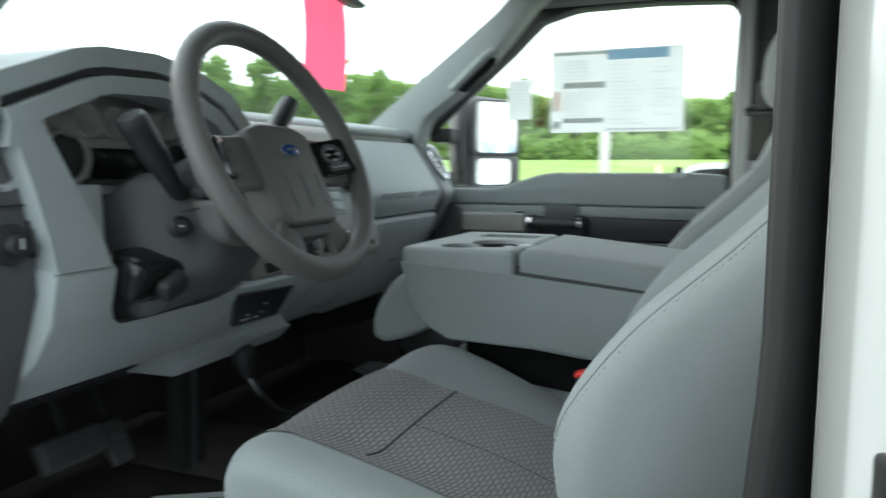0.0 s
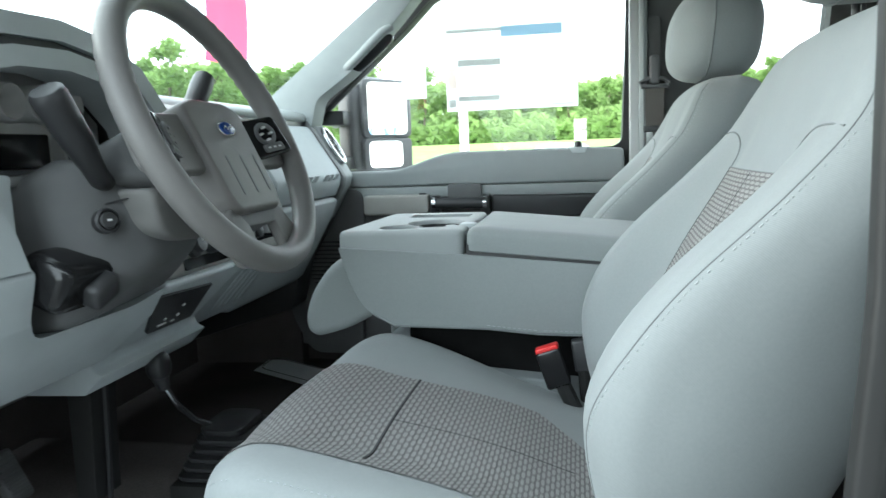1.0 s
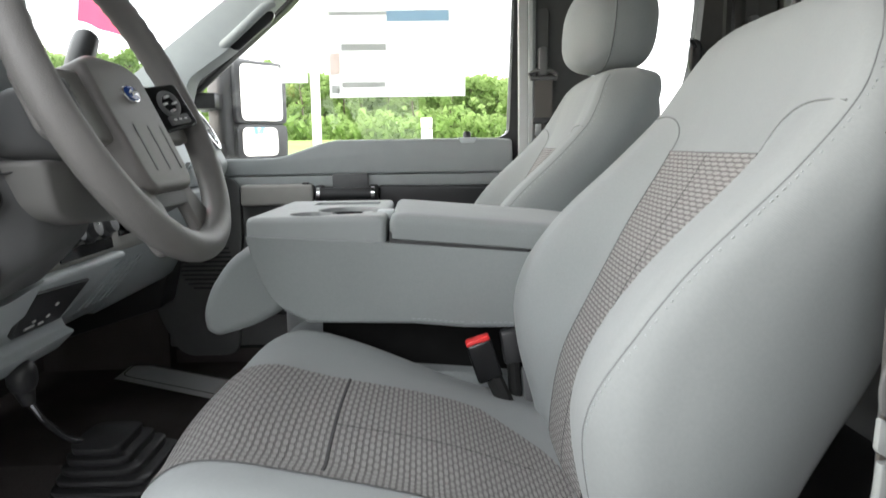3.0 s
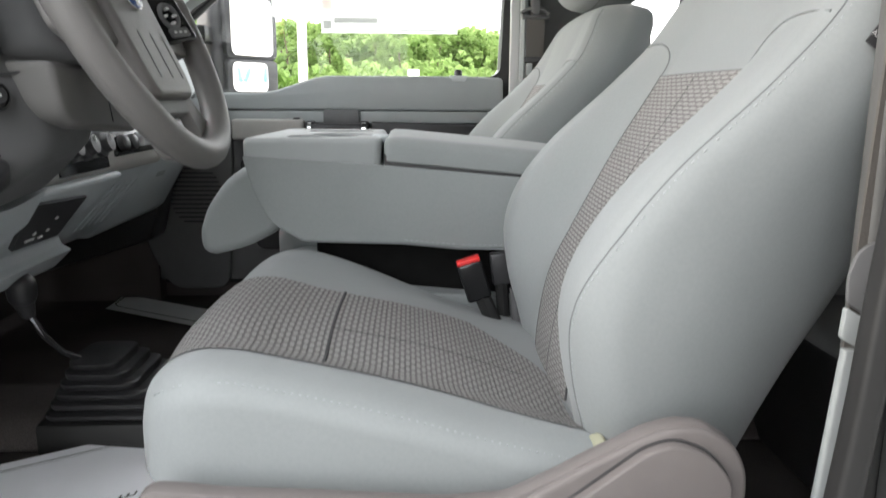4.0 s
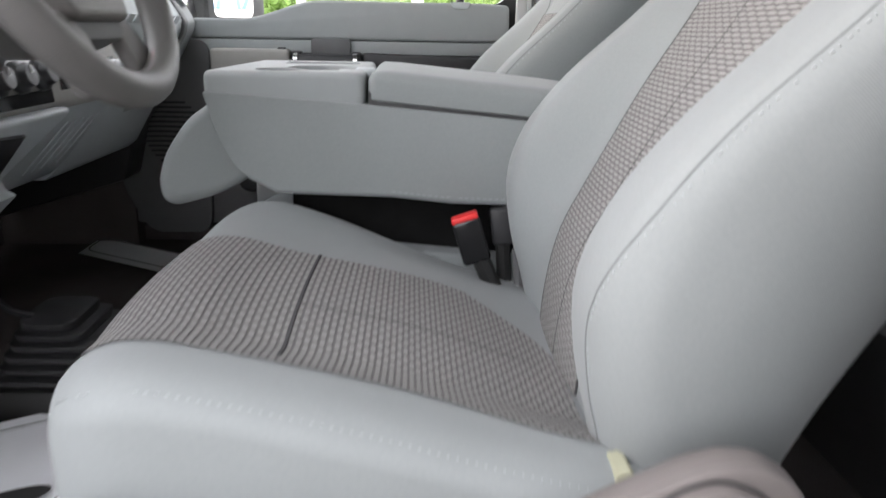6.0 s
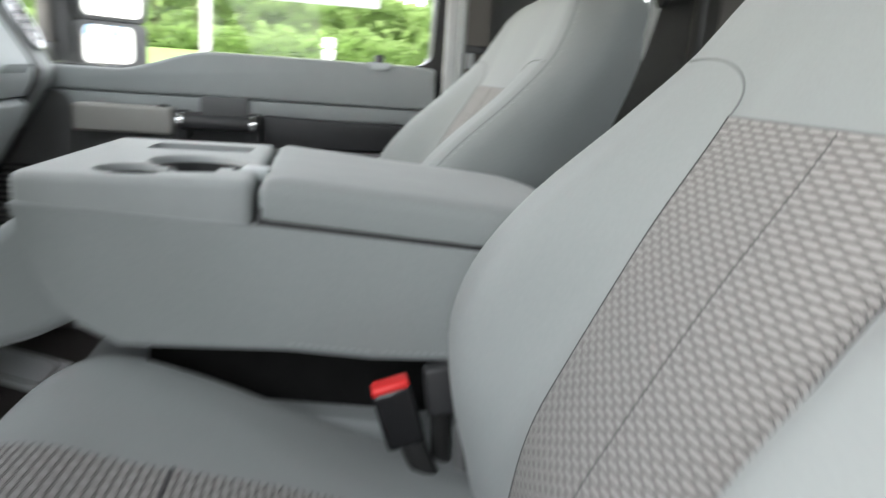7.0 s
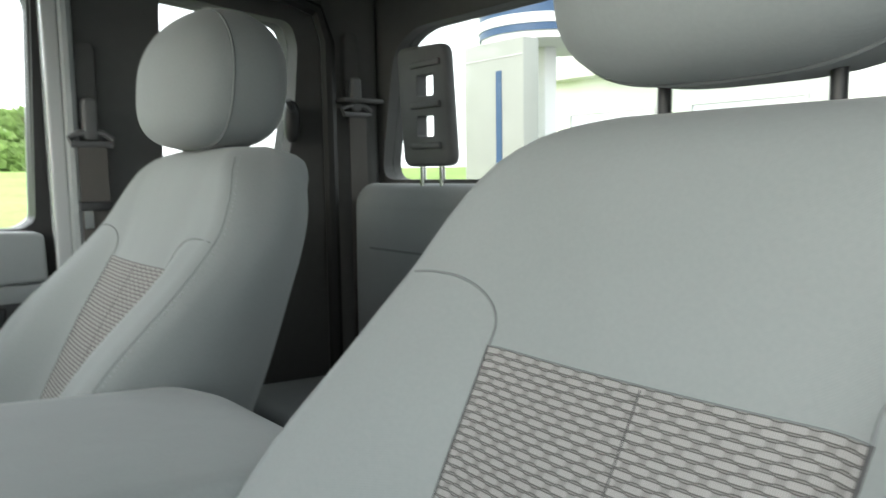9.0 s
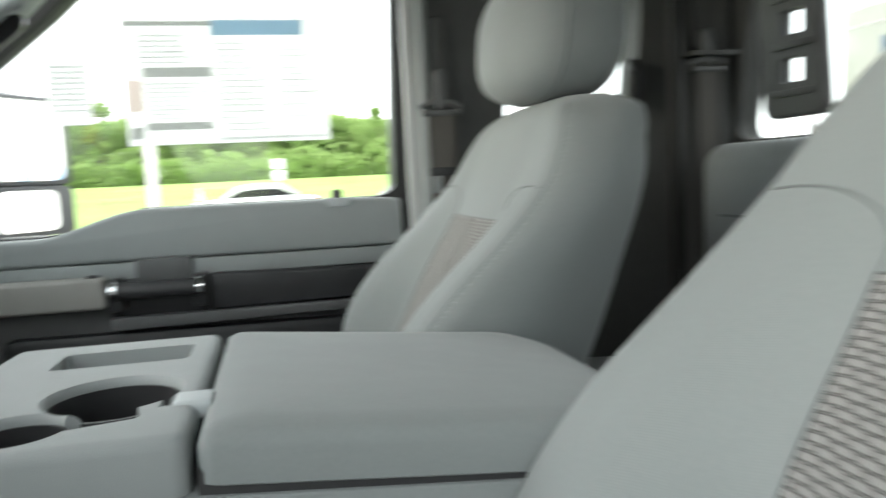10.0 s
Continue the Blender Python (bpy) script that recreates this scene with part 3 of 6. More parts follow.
def cushion_top(u, x):
    s = abs(u)
    edge = herm(x, XE, ZE) - (0.004 + 0.030 * smooth01((x + 0.46) / 0.26)) * smooth01(u / 0.05)
    z = herm(x, XC, ZC) + (edge - herm(x, XC, ZC)) * smooth01((s - 0.13) / 0.10)
    w = CW - 0.055 * cushion_round(x)
    e = max(0.0, (s - (w - 0.04)) / 0.04)
    return z - 0.026 * (1 - math.sqrt(max(0.0, 1 - min(e, 1.0) ** 2))) - 0.050 * cushion_round(x)


def bow(u, x):
    """The cushion's front edge bows forward in the middle."""
    return x - 0.034 * (1 - (u / CW) ** 2) * smooth01((-0.28 - x) / 0.2)


def cushion_bm():
    rings = []
    xs = [CFRONT + 0.06 * (1 - math.cos(math.pi / 2 * i / 9)) for i in range(10)] + [CFRONT + 0.06 + 0.418 * i / 24 for i in range(1, 25)]
    for x in xs:
        c = cushion_round(x)
        w = CW - 0.055 * c
        ring = []
        for i in range(41):
            u = -w * math.cos(math.pi * i / 40)
            ring.append((bow(u, x), u, cushion_top(u, x)))
        zb = herm(x, [-0.53, -0.46, -0.30, -0.20, -0.05], [1.062, 1.046, 1.038, 1.040, 1.050]) - 0.008 + 0.006 * c
        for i in range(13):
            a = math.pi * i / 12
            u = (w + 0.004 * math.sin(a)) * math.cos(a)
            ring.append((bow(u, x), u, min(zb, ring[20][2] - 0.004)))
        rings.append(ring)
    return loft(rings)


def on_back(u, z, off=0.0):
    return (back_front(u, z) - off, u, z)


def on_cushion(u, x, off=0.0):
    return (bow(u, x), u, cushion_top(u, x) + off)


def sheet(f, us, vs, uvf):
    """A thin fitted cover piece over a seat surface, with its weave map."""
    bm = bmesh.new()
    uv = bm.loops.layers.uv.new("weave")
    grid = [[bm.verts.new(f(u, v)) for u in us] for v in vs]
    for j in range(len(vs) - 1):
        for i in range(len(us) - 1):
            face = bm.faces.new((grid[j][i], grid[j][i + 1], grid[j + 1][i + 1], grid[j + 1][i]))
            for lp, (a, b) in zip(face.loops, ((i, j), (i + 1, j), (i + 1, j + 1), (i, j + 1))):
                lp[uv].uv = uvf(us[a], vs[b])
    return bm


def stitches(f, path, step=0.0056, length=0.0036, r=0.0006):
    """Short thread stitches along a seam."""
    out, acc = bmesh.new(), 0.0
    pts = [Vector(f(*p)) for p in path]
    for a, b in zip(pts, pts[1:]):
        d = (b - a).length
        while acc < d:
            p0 = a.lerp(b, acc / d)
            p1 = a.lerp(b, min(1.0, (acc + length) / d))
            if (p1 - p0).length > 0.001:
                dirn = (p1 - p0).normalized()
                s = dirn.orthogonal().normalized() * r
                t = dirn.cross(s).normalized() * r
                q = [out.verts.new(p) for p in (p0 + s, p0 + t, p0 - s, p0 - t, p1 + s, p1 + t, p1 - s, p1 - t)]
                for i in range(4):
                    out.faces.new((q[i], q[(i + 1) % 4], q[4 + (i + 1) % 4], q[4 + i]))
            acc += step
        acc -= d
    return out


def lin(a, b, n):
    return [a + (b - a) * i / (n - 1) for i in range(n)]


PATCH_TOP, PATCH_MID = 1.400, -0.006


def patch_u(k, z):
    """Across the backrest insert, k from -1 to 1; it narrows towards the cushion."""
    return PATCH_MID + k * herm(z, [1.03, 1.12, 1.22, 1.32, 1.40], [0.090, 0.098, 0.110, 0.120, 0.126])


HEAD_NAMES = []


def make_seat():
    root = thing("seat", (0, 0, FLOORZ), "grey cloth bucket seat with woven inserts and headrest", "seat", "front seats")
    part("backrest", backrest_bm(), SEAT, root, "grey cloth backrest with raised bolsters", sharp=60)
    ks = lin(-1, 1, 25)
    part("back_insert", sheet(lambda k, z: on_back(patch_u(k, z), z, 0.0016), ks, lin(1.03, PATCH_TOP, 40), lambda k, z: (patch_u(k, z), (z - 1.0) * 1.18)), WEAVE, root,
         "woven light and dark grey backrest insert", sharp=80)
    part("cushion", cushion_bm(), SEAT, root, "grey cloth seat cushion", sharp=60)
    def insert_at(u, v):
        """The cushion insert's own map: its far rear corner is cut round, and it narrows to the rear."""
        rear = -0.128 - 0.085 * max(0.0, (u + 0.05) / 0.155) ** 2
        x = -0.512 + (rear + 0.512) * v
        k = smooth01((x + 0.26) / 0.12)
        return u * (1 - 0.10 * k) if u > 0 else u * (1 + 0.06 * k), x
    def cu(u, v):
        a, x = insert_at(u, v)
        return on_cushion(a, x, 0.0016)
    part("seat_insert", sheet(cu, lin(-0.205, 0.105, 27), lin(0, 1, 44), lambda u, v: insert_at(u, v)), WEAVE, root,
         "woven light and dark grey cushion insert", sharp=80)
    # seams
    s1 = tube([on_back(PATCH_MID - 0.005, z, 0.0015) for z in lin(1.05, PATCH_TOP - 0.002, 40)], 0.0006, 6)
    s2 = tube([on_back(patch_u(k, PATCH_TOP), PATCH_TOP, 0.0012) for k in ks], 0.0007, 6)
    corner = [(0.0, 0.0), (0.0, 0.004)] + [(0.066 * (1 - math.cos(a)), 0.008 + 0.036 * math.sin(a)) for a in lin(0, math.pi / 2, 14)] + [(0.080, 0.044), (0.100, 0.042)]
    # dark tubes paint the groove shade along both sides of the insert
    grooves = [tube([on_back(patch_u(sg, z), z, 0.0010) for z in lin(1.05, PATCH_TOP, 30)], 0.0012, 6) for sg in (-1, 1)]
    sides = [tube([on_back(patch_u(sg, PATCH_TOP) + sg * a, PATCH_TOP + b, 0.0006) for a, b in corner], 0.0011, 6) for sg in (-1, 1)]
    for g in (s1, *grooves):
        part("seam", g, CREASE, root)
    for g in (s2, *sides):
        part("seam", g, SEAM, root)
    # cushion seams, drawn dark with the crease shade in their colour
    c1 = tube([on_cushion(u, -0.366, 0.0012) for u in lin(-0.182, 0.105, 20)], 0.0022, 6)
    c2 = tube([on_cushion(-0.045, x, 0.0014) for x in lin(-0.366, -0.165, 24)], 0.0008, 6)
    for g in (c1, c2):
        part("seam", g, CREASE, root, "sewn crease in the cushion with its shade painted dark")
    # stitching on the outer edges
    def hug(bm):
        """Lays a point on the surface of a shape."""
        tree = BVHTree.FromBMesh(bm)
        bm.free()
        def f(*p):
            q, nrm, _, _ = tree.find_nearest(Vector(p))
            return q + nrm * (0.0006 if nrm.dot(Vector((0.1, 0, 1.2)) - q) < 0 else -0.0006)
        return f
    lay = hug(backrest_bm())
    part("seam", tube([tuple(lay(*on_back(-crest(z) + 0.0035, z))) for z in lin(1.07, 1.545, 90)], 0.0008, 6), SEAM, root)
    part("stitching", stitches(lay, [on_back(-crest(z), z) for z in lin(1.07, 1.548, 160)], 0.0066, 0.0042, 0.0009), THREAD, root, kind="stuff")
    part("stitching", stitches(hug(cushion_bm()), [on_cushion(-(CW - 0.011 - 0.055 * cushion_round(x)), x) for x in lin(-0.500, -0.125, 120)], 0.0066, 0.0042, 0.0009), THREAD, root, kind="stuff")
    # headrest
    def headrest_bm():
        """A domed block, rounder above and flatter below, deeper towards its foot."""
        rings = []
        for i in range(33):
            t = -math.cos(math.pi * i / 32)
            r = (1 - abs(t) ** (2.1 if t > 0 else 3.6)) ** (1 / (2.0 if t > 0 else 3.0))
            r, z = max(r, 0.03), 0.104 * t
            ring = []
            for k in range(48):
                a = 2 * math.pi * k / 48
                c, d = math.copysign(abs(math.cos(a)) ** 0.74, math.cos(a)), math.copysign(abs(math.sin(a)) ** 0.74, math.sin(a))
                wide = 0.134 * (1 - 0.10 * max(0.0, t))
                ring.append((0.160 + 0.092 * r * c + 0.010 * t - 0.008 * (1 - d * d) * r, wide * r * d, 1.663 + z))
            rings.append(ring)
        return loft(rings)
    part("headrest", headrest_bm(), SEAT, root, "grey cloth headrest", sharp=70)
    shape = headrest_bm()
    tree = BVHTree.FromBMesh(shape)
    ring = []
    for k in range(64):
        a = 2 * math.pi * k / 64
        d = Vector((0.10 * math.sin(a), math.cos(a), math.sin(a))).normalized()
        ring.append(tree.ray_cast(Vector((0.135, 0, 1.663)) + d * 0.4, -d)[0])
    ring = [tuple(p) for p in ring if p]
    shape.free()
    seam = part("seam", tube(ring, 0.0019, 6, closed=True), SEAM, root)
    HEAD_NAMES.append(seam.name)
    for u in (-0.06, 0.06):
        part("headrest_post", tube([(0.152, u, 1.50), (0.152, u, 1.59)], 0.0052, 10), BLACK, root)
    for u in (-0.06, 0.06):
        part("guide_sleeve", lathe([(0.011, 1.535), (0.011, 1.556), (0.009, 1.558), (0.006, 1.558)], Matrix.Translation((0.152, u, 0)), 16), CHAR, root)
    part("seat_base", prism(rounded([(-0.44, FLOORZ), (-0.13, FLOORZ), (-0.10, 0.98), (-0.11, 1.005), (-0.47, 1.035), (-0.47, 0.98)], 0.02), "y", -0.22, 0.22, 0.01), CHAR, root)
    return root


driver_seat = make_seat()
driver_seat.matrix_basis = pose(0, SEATY, FLOORZ)
passenger_seat = copy_thing(driver_seat, pose(-0.024, SEATY + SHIFT, FLOORZ))
tagged(passenger_seat, "grey cloth passenger seat with woven inserts and headrest")
tagged(driver_seat, "grey cloth driver seat with woven inserts and taupe side trim")
for o in driver_seat.children:
    if o.name.startswith("headrest") and "post" not in o.name or o.name in HEAD_NAMES:
        o.matrix_basis = Matrix.Translation((0, 0, 0.018))

# taupe plastic shield on the driver seat's outboard side
SHIELD = [(-0.499, 1.074), (-0.490, 1.081), (-0.478, 1.081), (-0.465, 1.080), (-0.438, 1.076), (-0.366, 1.072), (-0.267, 1.065), (-0.219, 1.068), (-0.178, 1.088), (-0.155, 1.101), (-0.111, 1.123), (-0.088, 1.129), (-0.067, 1.127),
          (-0.046, 1.114), (-0.035, 1.094), (-0.033, 1.066), (-0.040, 1.029), (-0.062, 0.945), (-0.075, 0.845), (-0.405, 0.845), (-0.453, 0.950), (-0.479, 0.998), (-0.492, 1.036), (-0.498, 1.060)]
RIM = [(-0.468, 1.0745), (-0.267, 1.0625), (-0.258, 1.028), (-0.272, 0.987), (-0.287, 0.974), (-0.437, 0.983), (-0.457, 0.996), (-0.468, 1.035)]
PANEL = [(-0.467, 1.0740), (-0.268, 1.0620), (-0.272, 1.047), (-0.287, 1.001), (-0.299, 0.992), (-0.444, 1.002), (-0.455, 1.009), (-0.466, 1.041)]
def slant_well(outer, inner, y0, y1):
    """A pocket whose sides slope from its rim to its smaller floor."""
    return loft([[(x, y0 - 0.02, z) for x, z in outer], [(x, y0, z) for x, z in outer], [(x, y1, z) for x, z in inner]])
shield = part("side_shield", cut(prism(rounded(SHIELD, 0.006), "y", 0.553, 0.572, 0.004, 2), slant_well(rounded(RIM, 0.012, 4), rounded(PANEL, 0.009, 4), 0.5535, 0.567)), TRIM, driver_seat, "taupe plastic seat side shield", sharp=24)
part("panel_joint", tube([(x, 0.5535, z) for x, z in ((-0.470, 1.072), (-0.366, 1.0692), (-0.266, 1.0605), (-0.264, 1.050))], 0.0005, 6), BLACK, driver_seat)
part("arm_cover", prism(rounded([(-0.212, 1.066), (-0.178, 1.086), (-0.155, 1.099), (-0.111, 1.122), (-0.088, 1.128), (-0.067, 1.126), (-0.045, 1.113), (-0.034, 1.093), (-0.032, 1.066), (-0.040, 1.029), (-0.056, 1.00), (-0.14, 0.968), (-0.20, 0.985)], 0.016), "y", 0.548, 0.557, 0.005, 3), TRIM, driver_seat)
part("switch_recess", prism(rounded([(-0.441, 1.046), (-0.387, 1.042), (-0.386, 1.022), (-0.440, 1.025)], 0.006), "y", 0.5655, 0.568), BLACK, driver_seat)
part("power_switch", prism(rounded([(-0.436, 1.043), (-0.391, 1.039), (-0.390, 1.026), (-0.435, 1.029)], 0.006), "y", 0.549, 0.567, 0.005, 3), TRIM, driver_seat)
KM = Matrix.Translation((-0.330, 0.567, 1.019)) @ Matrix.Rotation(radians(90), 4, "X")
def lobes(r, h, amp):
    return [tuple(KM @ Vector(((r + amp * math.cos(6 * a)) * math.cos(a + 0.4), (r + amp * math.cos(6 * a)) * math.sin(a + 0.4), h))) for a in [2 * math.pi * k / 72 for k in range(72)]]
knob = part("lumbar_knob", cut(loft([lobes(0.0215, 0.0, 0.0), lobes(0.0225, 0.006, 0.0), lobes(0.0265, 0.007, 0.0012), lobes(0.0272, 0.012, 0.0014), lobes(0.0262, 0.018, 0.0014), lobes(0.0235, 0.0205, 0.001), lobes(0.0172, 0.0215, 0.0), lobes(0.0135, 0.0190, 0.0)]),
    *[lathe([(0.0005, 0.012), (0.0045, 0.012), (0.0062, 0.03), (0.0005, 0.03)], KM @ Matrix.Rotation(0.4 + math.pi / 6 + k * math.pi / 3, 4, "Z") @ Matrix.Translation((0.0262, 0, 0)), 14) for k in range(6)]), TRIM, driver_seat, "lobed taupe knob", sharp=34)
part("knob_cap", lathe([(0.0122, 0.016), (0.0122, 0.0215), (0.010, 0.0225), (0.002, 0.0225)], KM, 32), TRIM, knob)
LEVER = rounded([(-0.197, 1.053), (-0.116, 1.114), (-0.094, 1.120), (-0.067, 1.110), (-0.049, 1.087), (-0.051, 1.066), (-0.062, 1.051), (-0.077, 1.047), (-0.094, 1.052), (-0.107, 1.068), (-0.183, 1.020)], [0.003, 0.02, 0.02, 0.02, 0.012, 0.012, 0.012, 0.012, 0.010, 0.006, 0.004])
part("lever_gap", prism([(-0.118 + (x + 0.118) * 1.022, 1.072 + (z - 1.072) * 1.03) for x, z in LEVER], "y", 0.5455, 0.5485), BLACK, driver_seat)
part("recline_lever", prism(LEVER, "y", 0.536, 0.549, 0.003, 3), TRIM, driver_seat)
part("lever_pocket", prism(rounded([(-0.186, 1.019), (-0.108, 1.066), (-0.096, 1.050), (-0.078, 1.045), (-0.060, 1.046), (-0.058, 1.040), (-0.090, 1.037), (-0.163, 0.990), (-0.176, 0.990)], 0.003), "y", 0.5450, 0.5485, 0.001, 1), TRIM, driver_seat)
part("lever_step", prism(rounded([(-0.183, 1.016), (-0.112, 1.059), (-0.100, 1.047), (-0.166, 1.003), (-0.178, 1.003)], 0.003), "y", 0.540, 0.548, 0.002, 2), TRIM, driver_seat)
part("lever_lip", prism(rounded([(-0.208, 1.056), (-0.201, 1.056), (-0.181, 0.996), (-0.173, 0.989), (-0.163, 0.990), (-0.092, 1.037), (-0.057, 1.040), (-0.053, 1.034), (-0.090, 1.031), (-0.160, 0.983), (-0.175, 0.981), (-0.185, 0.988)], 0.003), "y", 0.539, 0.549, 0.002, 2), TRIM, driver_seat)
part("foam_edge", prism(rounded([(-0.134, 1.060), (-0.117, 1.071), (-0.121, 1.077), (-0.132, 1.074)], 0.003), "y", 0.620, 0.65, 0.003), CREAM, driver_seat, "cream foam showing in the seat gap")
tag = part("airbag_tag", turned(box(-0.010, 0.010, -0.0012, 0.0012, -0.008, 0.008, 0.0005), Matrix.Translation((0.075, 0.6185, 1.417)) @ Matrix.Rotation(radians(35), 4, "Y")), BLACK, driver_seat, "black tag with white letters")

# ---- folded centre seat with console ----
console = thing("center_console", (-0.25, MIDY, 1.13), "grey cloth folded centre seat back with cup holder tray and lid", "console")
CY0, CY1 = 1.135, 1.458
BODY = rounded([(-0.538, 1.286), (-0.524, 1.235), (-0.500, 1.186), (-0.455, 1.157), (-0.30, 1.156), (-0.22, 1.148), (-0.02, 1.144), (0.03, 1.18), (0.03, 1.241), (-0.328, 1.272)], [0.004, 0.05, 0.05, 0.05, 0.05, 0.05, 0.03, 0.03, 0.004, 0.004])
CUPS = [(-0.398, 1.254, 0.046), (-0.446, 1.186, 0.032)]
def cup_cutters():
    out = []
    for cx, cy, r in CUPS:
        out.append(lathe([(0.0004, 1.225), (r, 1.225), (r, 1.303), (r * 1.02, 1.3075), (r * 1.05, 1.3105), (r * 1.09, 1.3118), (r * 1.09, 1.33), (0.0004, 1.33)], Matrix.Translation((cx, cy, 0)), 40))
    out.append(turned(box(-0.034, 0.034, -0.017, 0.017, 1.268, 1.34, 0.006), Matrix.Translation((-0.405, 1.193, 0)) @ Matrix.Rotation(radians(14), 4, "Z")))
    out.append(prism(rounded([(-0.470, 1.350), (-0.356, 1.350), (-0.356, 1.410), (-0.470, 1.410)], 0.008), "z", 1.296, 1.34))
    return out
part("body", cut(prism(BODY, "y", CY0, CY1, 0.012, 3), box(-0.505, -0.342, 1.150, 1.44, 1.218, 1.36)), SEAT, console, "grey cloth console sides")
tray_solid = prism(rounded([(-0.538, CY0 + 0.002), (-0.334, CY0 + 0.002), (-0.334, CY1 - 0.002), (-0.525, CY1 - 0.002)], 0.014), "z", 1.266, 1.312, 0.009, 4)
part("tray", cut(tray_solid, *cup_cutters(), box(-0.36, -0.32, 1.205, 1.232, 1.30, 1.33, 0.0)), CARD, console, "grey plastic tray with two cup holders")
part("well", box(-0.503, -0.344, 1.152, 1.438, 1.2185, 1.2215), BLACK, console)
for cx, cy, r in CUPS:
    part("cup_liner", lathe([(0.002, 1.2262), (r - 0.006, 1.2262), (r - 0.001, 1.230), (r - 0.001, 1.305), (r + 0.001, 1.305), (r + 0.001, 1.224), (0.002, 1.224)], Matrix.Translation((cx, cy, 0)), 40), BLACK, console, "black cup holder liner")
part("latch", box(-0.352, -0.324, 1.203, 1.234, 1.300, 1.314, 0.004, 3), DASH, console, "pale latch button")
# armrest lid, with its chamfered rear corners
def lid_ring(z_off, inset):
    pts = rounded([(-0.330 + inset, CY0 + 0.002 + inset), (0.000 - inset, CY0 + 0.002 + inset), (0.004 - inset, 1.215), (-0.002 - inset, 1.385), (-0.03 - inset, CY1 - 0.004 - inset), (-0.330 + inset, CY1 - 0.004 - inset)], [0.012, 0.028, 0.030, 0.030, 0.020, 0.012], 6)
    out = []
    for x, y in pts:
        base = 1.272 - 0.093 * (x + 0.326)
        out.append((x, y, base + z_off))
    return out
part("lid", loft([lid_ring(0.005, 0.003), lid_ring(0.007, 0.0), lid_ring(0.029, 0.0), lid_ring(0.037, 0.003), lid_ring(0.042, 0.010), lid_ring(0.044, 0.03), lid_ring(0.045, 0.08)]), SEAT, console, "padded grey cloth armrest lid", sharp=50)
part("lid_gap", prism([(-0.330, 1.290), (-0.320, 1.280), (-0.005, 1.249), (-0.005, 1.232), (-0.330, 1.262)], "y", CY0 + 0.0045, CY1 - 0.0065), BLACK, console)
part("piping", tube([(-0.486 + 0.0, CY0 + 0.001, 1.178), (-0.45, CY0 + 0.001, 1.159), (-0.30, CY0 + 0.001, 1.155), (-0.22, CY0 + 0.001, 1.147), (-0.03, CY0 + 0.001, 1.143)], 0.0022, 6), SEAM, console)
part("stitching", stitches(lambda x, z: (x, CY0 - 0.002, z), [(-0.30, 1.1605), (-0.22, 1.153), (-0.05, 1.149)], 0.008, 0.005, 0.0007), THREAD, console, kind="stuff")
# the folded seat's headrest hangs in front
PAD = rounded([(-0.532, 1.274), (-0.575, 1.246), (-0.608, 1.200), (-0.620, 1.160), (-0.616, 1.134), (-0.598, 1.126), (-0.545, 1.140), (-0.490, 1.168), (-0.50, 1.22)], 0.02, 4)
part("headrest", prism(PAD, "y", 1.180, 1.420, 0.026, 5), SEAT, console, "grey cloth headrest folded forward", sharp=60)
part("piping", tube([(-0.528, 1.200, 1.262), (-0.556, 1.196, 1.243), (-0.586, 1.196, 1.200), (-0.594, 1.196, 1.160), (-0.585, 1.196, 1.140), (-0.535, 1.196, 1.149)], 0.0012, 6), SEAM, console)
part("lower_cushion", join(prism(rounded([(-0.545, 1.065), (-0.50, 1.095), (-0.40, 1.085), (-0.12, 1.060), (-0.08, 1.04), (-0.10, 1.02), (-0.52, 1.02)], 0.03), "y", 1.155, 1.435, 0.018, 3)), SEAT, console, "grey cloth centre seat cushion")
# added block, painted black in place of the shade beneath the console
part("foot", box(-0.44, -0.05, 1.19, 1.43, 1.05, 1.160, 0.01), CONSOLE_SHADE, console)
part("seat_base", box(-0.46, -0.06, 1.175, 1.425, FLOORZ + 0.044, 1.021, 0.01), BLACK, console)

# buckles between the seats
buckle = thing("seat_belt_buckle", (-0.195, 1.09, 1.05), "black seat belt buckle with red release button", "buckle", "seat belt buckles")
BM = Matrix.Translation((-0.207, 1.095, 1.137)) @ Matrix.Rotation(radians(-18), 4, "Y")
part("housing", turned(box(-0.0185, 0.0185, -0.012, 0.012, -0.062, -0.002, 0.005, 3), BM), GLOSSBLACK, buckle)
part("button", turned(box(-0.0175, 0.0175, -0.0105, 0.0105, -0.006, 0.003, 0.003, 3), BM), BUCKLE_RED, buckle, "red press button")
part("strap", tube([tuple(BM @ Vector((0.004, 0, -0.055))), tuple(BM @ Vector((0.012, 0.004, -0.13)))], 0.012, 8), RUBBER, buckle)
b2 = thing("seat_belt_buckle", (-0.15, 1.15, 1.06), "grey seat belt buckle beside the folded console", "buckle", "seat belt buckles")
part("housing", turned(box(-0.014, 0.014, -0.010, 0.010, -0.05, 0.0, 0.004, 3), Matrix.Translation((-0.158, 1.128, 1.142)) @ Matrix.Rotation(radians(-8), 4, "Y")), BLACK, b2)
part("strap", tube([(-0.152, 1.128, 1.095), (-0.14, 1.13, 0.95)], 0.010, 8), RUBBER, b2)
part("strap", tube([(-0.135, 1.11, 1.09), (-0.12, 1.12, 0.95)], 0.007, 8), CHAR, b2)

# ---- steering wheel and column ----
sw = thing("steering_wheel", (-0.594, SEATY, 1.471), "dark grey rubber four-spoke steering wheel with blue oval badge", "steering wheel")
